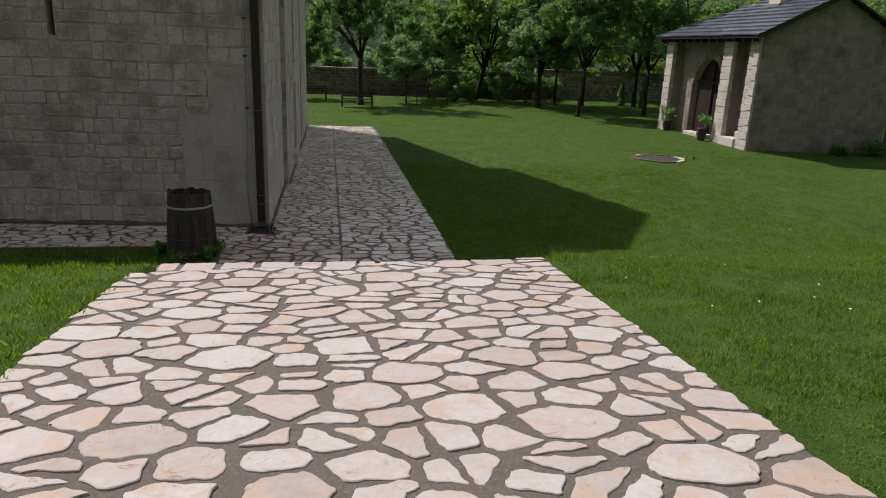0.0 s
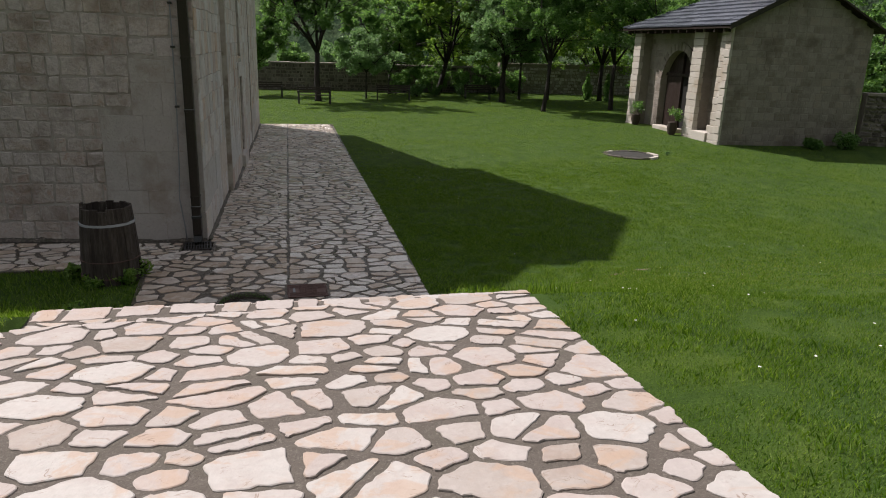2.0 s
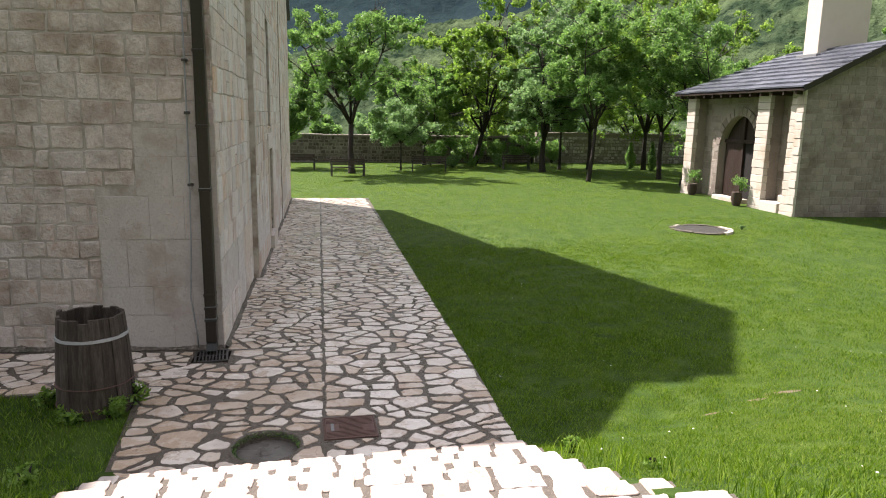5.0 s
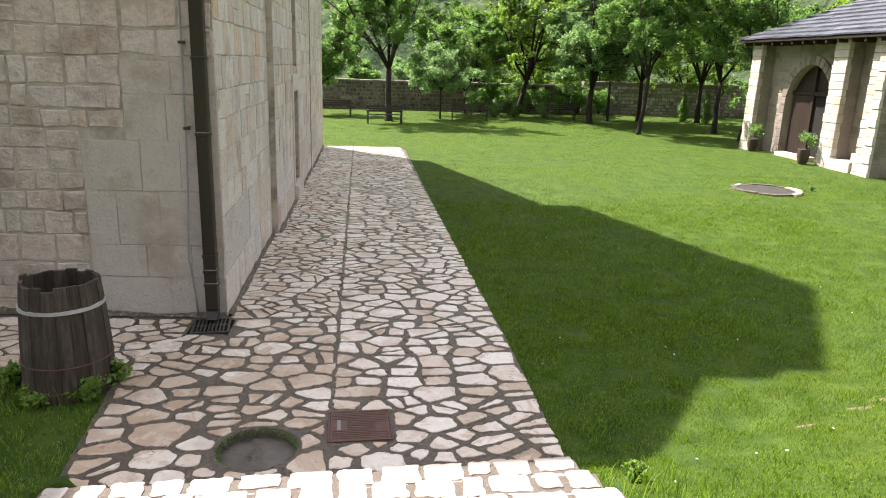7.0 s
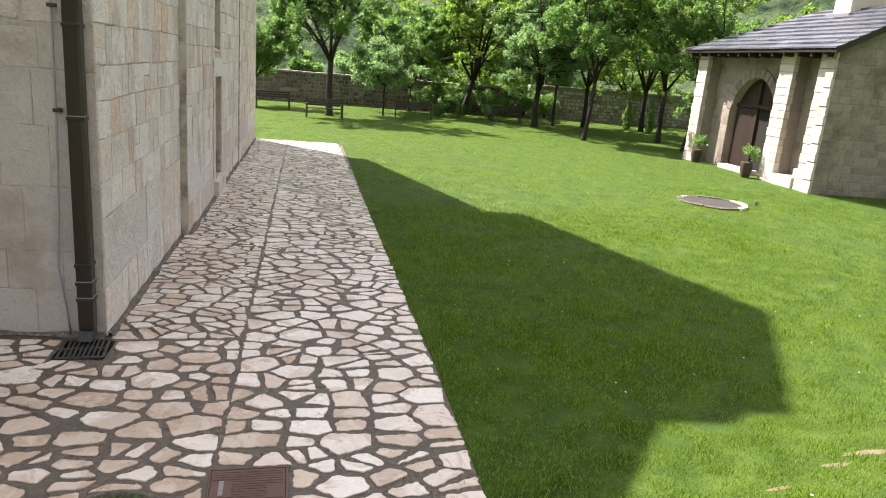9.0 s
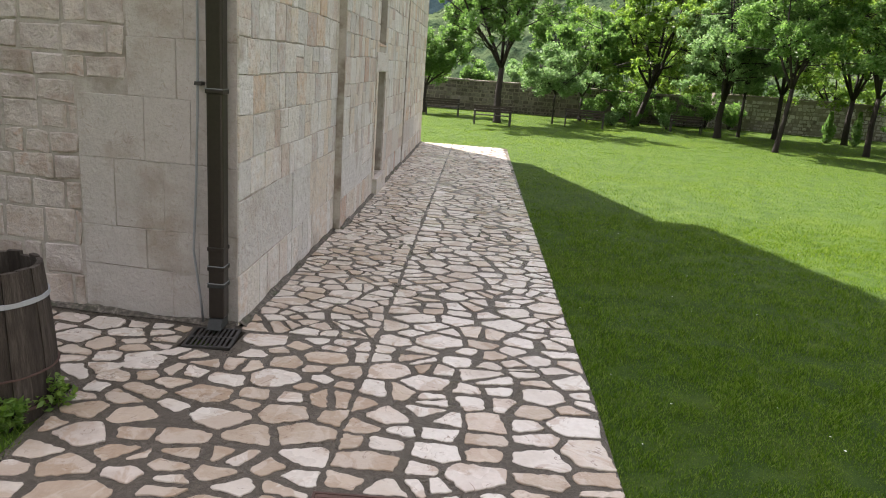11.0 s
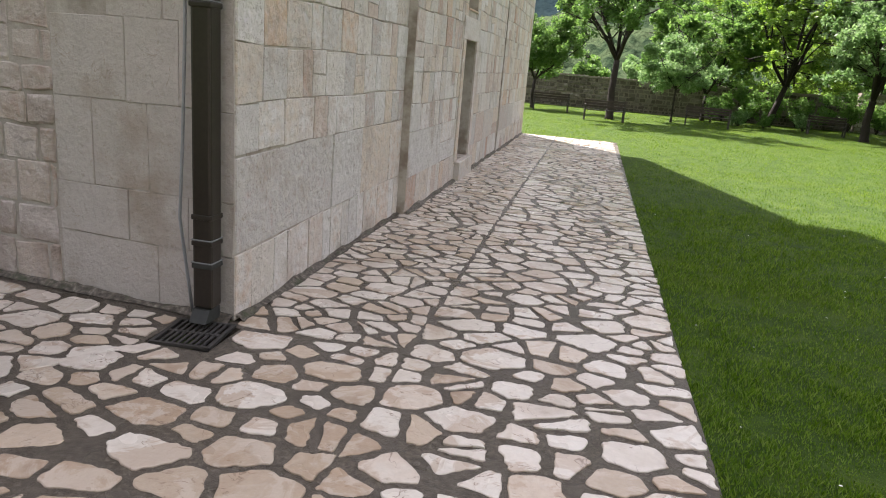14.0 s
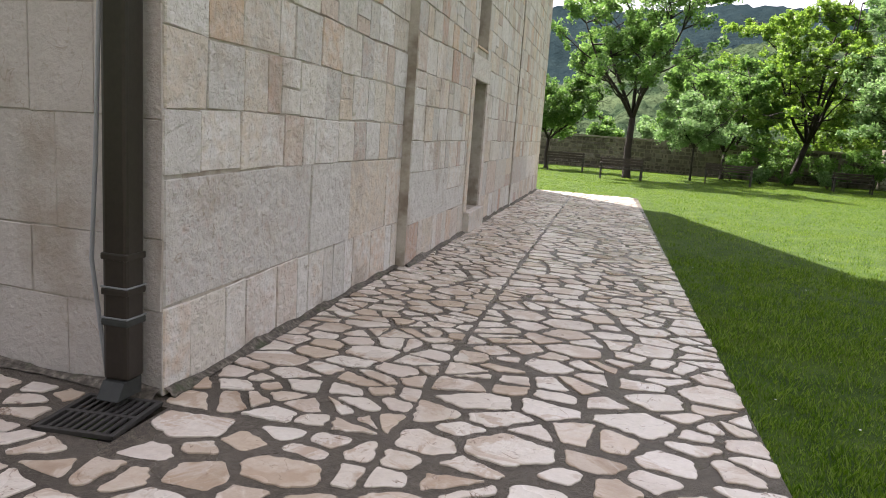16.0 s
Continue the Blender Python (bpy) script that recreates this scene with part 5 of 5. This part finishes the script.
# ---- well ring in the lawn ----
WX, WY, WR = 10.35, 22.1, 0.82
wz = land(WX, WY) + 0.012
well = tagged(empty("well_ring", (WX, WY, wz)), "round flush well ring of pale stones in the lawn", "well")
v, f = lathe([(0.0, 0.004), (WR - 0.1, 0.006), (WR - 0.1, -0.1)], 28)
mesh_object("cover", v, f, M_WETSOIL, well, "dark sunken wet earth")
rng = random.Random(12)
for k in range(16):
    a0, a1 = 2 * math.pi * (k + 0.04) / 16, 2 * math.pi * (k + 0.96) / 16
    r0, r1, h = WR - 0.13 + rng.uniform(0, 0.03), WR + rng.uniform(-0.03, 0.05), 0.012 + rng.uniform(0, 0.025)
    ring = [(r * math.cos(a), r * math.sin(a)) for r, a in ((r0, a0), (r1, a0), (r1, (a0 + a1) / 2), (r1, a1), (r0, a1))]
    vs = [(x, y, -0.1) for x, y in ring] + [(x, y, h) for x, y in ring]
    mesh_object("ring_stone", vs, [tuple(range(5, 10))] + [(q, (q + 1) % 5, (q + 1) % 5 + 5, q + 5) for q in range(5)], M_PIER if k in (13, 14, 15, 0, 5) else M_FOOT, well)
shrub((WX + 1.3, WY + 0.1, land(WX, WY)), 0.1, 0.08, M_LEAF3, 310, "tuft of weeds by the well ring", 60, 0.03)

# ---- pots by the porch ----
for x, y, r, h, s in ((14.75, 30.6, 0.2, 0.45, 321), (14.55, 27.15, 0.2, 0.48, 322)):
    pot = tagged(empty("flower_pot", (x, y, land(x, y) + 0.02)), "weathered clay pot with a leafy plant by the porch", "flower pot", group="porch pots")
    v, f = lathe([(r * 0.65, 0), (r, h * 0.55), (r * 0.85, h * 0.9), (r * 0.92, h), (r * 0.8, h), (r * 0.75, h * 0.9), (0, h * 0.9)], 18)
    mesh_object("pot", v, f, M_CLAY, pot, smooth=True)
    leaf_cloud("foliage", [(random.Random(s + k).uniform(-0.2, 0.2), random.Random(s + k + 9).uniform(-0.2, 0.2), h + 0.1 + 0.35 * random.Random(s + k + 5).random(), 0.16) for k in range(9)], 40, 0.045, M_LEAF, pot, random.Random(s))

# ---- barrel ----
BX, BY = -2.25, 11.56
barrel = tagged(empty("barrel", (BX, BY, 0.0), 12), "old weathered wooden barrel with a metal hoop, open on top", "barrel")
BH = 0.955


def barrel_r(z):
    return 0.362 - 0.058 * max(0.0, z) / BH + 0.012 * math.sin(math.pi * min(1, max(0, z / BH)))


rng = random.Random(44)
NS = 20
for k in range(NS):
    a0, a1 = 2 * math.pi * (k + 0.012) / NS, 2 * math.pi * (k + 0.988) / NS
    top = BH - rng.uniform(0.0, 0.014) - (0.025 if k in (3, 14) else 0) + (0.045 if k == 9 else 0)
    levels = [-0.08, 0.2, 0.42, 0.64, 0.8, top]
    vs, fs = [], []
    dr = rng.uniform(-0.005, 0.005)
    for z in levels:
        r = barrel_r(z) + dr
        for rr, a in ((r, a0), (r + 0.004, (a0 + a1) / 2), (r, a1), (r - 0.03, a1), (r - 0.03, a0)):
            vs.append((rr * math.cos(a), rr * math.sin(a), z))
    for j in range(len(levels) - 1):
        for q in range(5):
            fs.append((j * 5 + q, j * 5 + (q + 1) % 5, j * 5 + 5 + (q + 1) % 5, j * 5 + 5 + q))
    fs.append(tuple(range(len(vs) - 5, len(vs))))
    mesh_object("stave", vs, fs, M_OLDWOOD, barrel)
# Near-black disc paints the shade inside the hollow barrel.
v, f = lathe([(0, 0.5), (0.3, 0.5), (0.3, 0.44)], 24)
mesh_object("filling", v, f, M_DARK, barrel)
for z, w, m, lb in ((0.73, 0.032, M_HOOP, "grey galvanised hoop"), (0.27, 0.012, M_RUST, "rusty wire hoop"), (0.05, 0.02, M_RUST, "rusty hoop")):
    r = barrel_r(z)
    v, f = lathe([(r - 0.002, z), (r + 0.011, z + 0.002), (barrel_r(z + w) + 0.011, z + w - 0.002), (barrel_r(z + w) - 0.002, z + w)], 40)
    mesh_object("hoop", v, f, m, barrel, lb)

# ---- downpipe, cable, grate, cover, pit ----
PX, PY, PW = -1.345, 13.07, 0.066
pipe = tagged(empty("downpipe", (PX, PY, 0)), "square dark brown metal downpipe at the church corner", "downpipe")
bm = bmesh.new()
add_box(bm, (-PW, -PW, 0.13), (PW, PW, EAVE - 0.2), 0.018)
part("pipe", bm, M_PIPE, pipe)
for z in (0.55, 0.40, 0.72, 2.0, 2.75, 3.6, 4.6):
    box_part("collar", (-PW - 0.006, -PW - 0.006, z), (PW + 0.006, PW + 0.006, z + 0.035), M_PIPE if z > 0.5 else M_SHOE, pipe, 0.008)
for z in (0.436, 0.586, 2.036):
    box_part("rim", (-PW - 0.008, -PW - 0.008, z), (PW + 0.008, PW + 0.008, z + 0.007), M_ZINC, pipe, 0.002, "pale worn metal rim")
for z in (2.0, 3.6):
    box_part("bracket", (-0.02, PW, z), (0.02, 0.16, z + 0.03), M_IRON, pipe, 0.003)
bm = bmesh.new()
vs = add_box(bm, (-PW * 0.9, -PW - 0.06, 0.045), (PW * 0.9, PW * 0.8, 0.129), 0.004)
for q in vs:
    if q.co.z > 0.1 and q.co.y < 0:
        q.co.y = -PW - 0.01
part("shoe", bm, M_SHOE, pipe, "bent metal outlet shoe")
verts, faces = [], []
cab = [(-1.53, 13.19, 0.02), (-1.54, 13.16, 0.25), (-1.59, 13.15, 0.68), (-1.56, 13.15, 1.2), (-1.54, 13.16, 1.9), (-1.53, 13.17, 3.2), (-1.53, 13.17, 5.6)]
tube(verts, faces, cab, [0.011] * len(cab), 6)
cable = tagged(mesh_object("cable", verts, faces, M_WIRE, smooth=True), "thin grey cable running up the wall beside the downpipe", "cable")
for z in (2.05, 2.9, 3.5):
    clip = box_part("clip", (-1.56, 13.14, z), (-1.50, 13.22, z + 0.03), M_IRON, cable, 0.004)

gx0, gx1, gy0, gy1 = GRATE
grate = tagged(empty("drain_grate", ((gx0 + gx1) / 2, (gy0 + gy1) / 2, 0.0), 6), "black cast-iron drain grate under the downpipe", "drain grate")
w, h = (gx1 - gx0) / 2 - 0.02, (gy1 - gy0) / 2
bm = bmesh.new()
for lo, hi in (((-w, -h, -0.01), (w, -h + 0.025, 0.012)), ((-w, h - 0.025, -0.01), (w, h, 0.012)), ((-w, -h, -0.01), (-w + 0.025, h, 0.0118)), ((w - 0.025, -h, -0.01), (w, h, 0.0118)), ((-w, -0.012, -0.01), (w, 0.012, 0.0116))):
    add_box(bm, lo, hi, 0.003)
part("frame", bm, M_IRON, grate)
for k in range(8):
    x = -w + 0.06 + k * (2 * w - 0.12) / 7
    box_part("bar", (x - 0.009, -h + 0.02, -0.004), (x + 0.009, h - 0.02, 0.010), M_IRON, grate, 0.003)
# Floor coloured near-black in place of the shade below the bars.
box_part("sump", (-w, -h, -0.18), (w, h, -0.16), M_DARK, grate, 0.0, "black floor that darkens the grate slots")

cx0, cx1, cy0, cy1 = COVER
cover = tagged(empty("manhole_cover", ((cx0 + cx1) / 2, (cy0 + cy1) / 2, 0.0), 2), "rusty brown square manhole cover with ribs and lifting slot", "manhole cover")
w, h = (cx1 - cx0) / 2, (cy1 - cy0) / 2
box_part("plate", (-w + 0.015, -h + 0.015, -0.02), (w - 0.015, h - 0.015, 0.001), M_RUST, cover, 0.008)
bm = bmesh.new()
for lo, hi in (((-w, -h, -0.02), (w, -h + 0.014, 0.004)), ((-w, h - 0.014, -0.02), (w, h, 0.004)), ((-w, -h + 0.014, -0.02), (-w + 0.014, h - 0.014, 0.004)), ((w - 0.014, -h + 0.014, -0.02), (w, h - 0.014, 0.004))):
    add_box(bm, lo, hi, 0.002)
part("frame", bm, M_RUST, cover)
for k in range(15):
    y = -h + 0.045 + k * (2 * h - 0.09) / 14
    box_part("rib", (-w + 0.03 + (0.12 if 4 < k < 11 else 0), y - 0.006, 0.0), (w - 0.03 - (0.1 if 3 < k < 9 else 0), y + 0.006, 0.005), M_RUST, cover, 0.002)
box_part("lifting_slot", (-w + 0.07, -0.07, 0.0012), (-w + 0.10, 0.09, 0.0065), M_ZINC, cover, 0.003, "pale worn lifting slot")

pit = tagged(empty("round_pit", (HOLE[0], HOLE[1], 0.0)), "shallow round pit with a wet concrete lid and mossy rim", "pit")
R = HOLE[2]
v, f = lathe([(R + 0.035, -0.010), (R + 0.01, 0.004), (R - 0.012, -0.002), (R - 0.02, -0.03), (R - 0.022, -0.13)], 36)
mesh_object("rim", v, f, M_MORTAR_LOW, pit, "mossy mortar rim", smooth=True)
v, f = lathe([(R - 0.005, -0.085), (R - 0.06, -0.075), (0.06, -0.07), (0.05, -0.062), (0.0, -0.062)], 36)
mesh_object("lid", v, f, M_CONCRETE, pit, "wet grey concrete lid")
leaf_cloud("moss", [(R * 0.94 * math.cos(a * 0.16), R * 0.94 * math.sin(a * 0.16), -0.025, 0.03) for a in range(0, 26)], 60, 0.008, M_LEAF, pit, random.Random(3), "green moss")

# weeds round the barrel
for k, (x, y, r, h) in enumerate([(-1.93, 11.55, 0.2, 0.24), (-2.05, 11.3, 0.18, 0.16), (-2.75, 11.6, 0.2, 0.16), (-1.98, 11.25, 0.15, 0.2), (-2.4, 11.2, 0.2, 0.13), (-2.1, 9.5, 0.16, 0.14), (2.0, 9.4, 0.1, 0.12), (2.12, 8.3, 0.07, 0.05)]):
    shrub((x, y), r, h, M_LEAF2, 340 + k, "bright green weeds growing by the paving", 420, 0.028, "weeds", "weeds")


# ---- grass blades ----
def in_paving(x, y):
    if -1.71 < x < 1.80 and y < 7.0:
        return True
    if -1.72 < x < 1.72 + 0.28 * smooth(0.45, 0.9, (9.8 - y) / 3.0) and 6.5 < y < 9.85:
        return True
    if -1.80 - 0.1 * smooth(10.8, 12, y) < x < 1.775 - 0.0085 * max(0.0, y - 13) and 9.8 <= y < END_Y:
        return True
    if x < -1.1 and y > 11.9 and y < 31:
        return True
    if (x - WX) ** 2 + (y - WY) ** 2 < 0.5:
        return True
    return (x - BX) ** 2 + (y - BY) ** 2 < 0.12


def blades(name, x0, x1, y0, y1, per_m2, height, width, seed, label, fade=(0, 0, 0, 0), mat=M_BLADE):
    rs = np.random.RandomState(seed)
    n = int((x1 - x0) * (y1 - y0) * per_m2)
    px, py = rs.uniform(x0, x1, n), rs.uniform(y0, y1, n)
    verts, faces = [], []
    for x, y, a, h, b, c in zip(px, py, rs.uniform(0, 6.283, n), rs.uniform(0.5, 1.25, n) * height, rs.uniform(0.2, 0.8, n), rs.uniform(0, 6.283, n)):
        if in_paving(x, y):
            continue
        edge = min(x - x0 if fade[0] else 9, x1 - x if fade[1] else 9, y - y0 if fade[2] else 9, y1 - y if fade[3] else 9)
        if edge < 2.0 and b * 1.667 - 0.333 > edge / 2.0:          # thin out towards the next patch
            continue
        z = land(x, y) - 0.004
        h *= 0.85 + 0.8 * noise.noise(Vector((x * 4.0, y * 4.0, 0.0))) + 0.5 * noise.noise(Vector((x * 0.9, y * 0.9, 5.0)))      # uneven tufts
        ux, uy = math.cos(a) * width, math.sin(a) * width
        bx, by = math.cos(c) * h * b, math.sin(c) * h * b
        k = len(verts)
        verts += [(x - ux, y - uy, z), (x + ux, y + uy, z), (x + bx * 0.4 + ux * 0.6, y + by * 0.4 + uy * 0.6, z + h * 0.6), (x + bx, y + by, z + h)]
        faces += [(k, k + 1, k + 2), (k, k + 2, k + 3)]
    tagged(mesh_object(name, verts, faces, mat), label, "grass", kind="stuff")


blades("grass_near", 1.6, 5.6, 1.0, 15.0, 4600, 0.034, 0.003, 401, "short mown grass beside the terrace", (0, 1, 0, 1))
blades("grass_dry", 2.6, 9.0, 6.5, 12.6, 600, 0.032, 0.003, 408, "sun-dried yellowish grass on the slope", (1, 1, 1, 1), M_DRYBLADE)
blades("grass_left", -6.5, -1.6, 1.5, 12.0, 1900, 0.05, 0.0035, 402, "rough grass in front of the church wall", (1, 0, 0, 0))
blades("grass_mid", 1.5, 10.5, 10.0, 21.0, 2100, 0.043, 0.0036, 403, "mown lawn along the path", (0, 1, 1, 1))
blades("grass_right", 3.6, 13.0, 1.0, 12.0, 1500, 0.035, 0.004, 404, "mown lawn on the slope", (1, 1, 0, 1))
blades("grass_outer", 8.5, 19.0, 10.0, 24.3, 480, 0.04, 0.005, 406, "mown lawn towards the porch building", (1, 1, 1, 0))
blades("grass_far", -6.0, 15.5, 19.0, 49.0, 330, 0.036, 0.006, 405, "far mown lawn", (0, 1, 1, 0))
blades("grass_orchard", 13.8, 24.0, 32.0, 49.0, 160, 0.04, 0.008, 407, "lawn under the orchard trees", (1, 0, 0, 0))

# longer tufts where the mower does not reach
rs = random.Random(77)
tv, tf = [], []
for x, y, n, h in ((2.0, 9.2, 70, 0.2), (2.05, 8.7, 70, 0.18), (2.12, 8.2, 70, 0.17), (2.15, 7.6, 60, 0.16), (2.12, 7.1, 60, 0.16), (-1.95, 9.6, 30, 0.2), (-2.0, 8.8, 30, 0.18), (-1.98, 7.6, 26, 0.18), (-2.5, 11.4, 40, 0.2), (-3.3, 11.6, 40, 0.16), (-4.2, 11.5, 40, 0.16)):
    for _ in range(n):
        px, py = x + rs.gauss(0, 0.14), y + rs.gauss(0, 0.2)
        if in_paving(px, py):
            continue
        a, c, hh = rs.uniform(0, 6.28), rs.uniform(0, 6.28), h * rs.uniform(0.5, 1.2)
        z, k = land(px, py) - 0.005, len(tv)
        ux, uy, bx, by = math.cos(a) * 0.003, math.sin(a) * 0.003, math.cos(c) * hh * 0.4, math.sin(c) * hh * 0.4
        tv += [(px - ux, py - uy, z), (px + ux, py + uy, z), (px + bx * 0.35 + ux, py + by * 0.35 + uy, z + hh * 0.6), (px + bx * 0.35 - ux, py + by * 0.35 - uy, z + hh * 0.6), (px + bx, py + by, z + hh)]
        tf += [(k, k + 1, k + 2, k + 3), (k + 3, k + 2, k + 4)]
tagged(mesh_object("long_grass", tv, tf, M_BLADE), "long unmown grass tufts along the steps", "grass", kind="stuff")

# daisies scattered in the lawn
dv, df = [], []
for _ in range(150):
    x, y = rs.uniform(1.9, 9.5), rs.uniform(4.0, 24.0)
    if in_paving(x, y):
        continue
    z, k, r = land(x, y) + 0.038, len(dv), rs.uniform(0.006, 0.011)
    dv += [(x + r * math.cos(q * 1.047), y + r * math.sin(q * 1.047), z + rs.uniform(-0.002, 0.002)) for q in range(6)]
    df.append(tuple(range(k, k + 6)))
tagged(mesh_object("daisies", dv, df, M_PETAL), "tiny white daisies scattered in the lawn", "flowers", kind="stuff")

# worn bare patches of soil on the slope
for n, (x, y, rx, ry) in enumerate(((4.85, 10.75, 0.34, 0.07), (4.45, 10.6, 0.2, 0.05), (3.8, 10.35, 0.16, 0.04))):
    r = random.Random(500 + n)
    ring = [(x + rx * math.cos(q * 0.349) * r.uniform(0.6, 1.1), y + ry * math.sin(q * 0.349) * r.uniform(0.6, 1.1)) for q in range(18)]
    vs = [(x, y, land(x, y) + 0.012)] + [(px, py, land(px, py) - 0.004) for px, py in ring]
    tagged(mesh_object("ground_bare_patch", vs, [(0, q + 1, (q + 1) % 18 + 1) for q in range(18)], M_SOIL), "bare brown soil patch in the lawn", "soil", kind="structure")
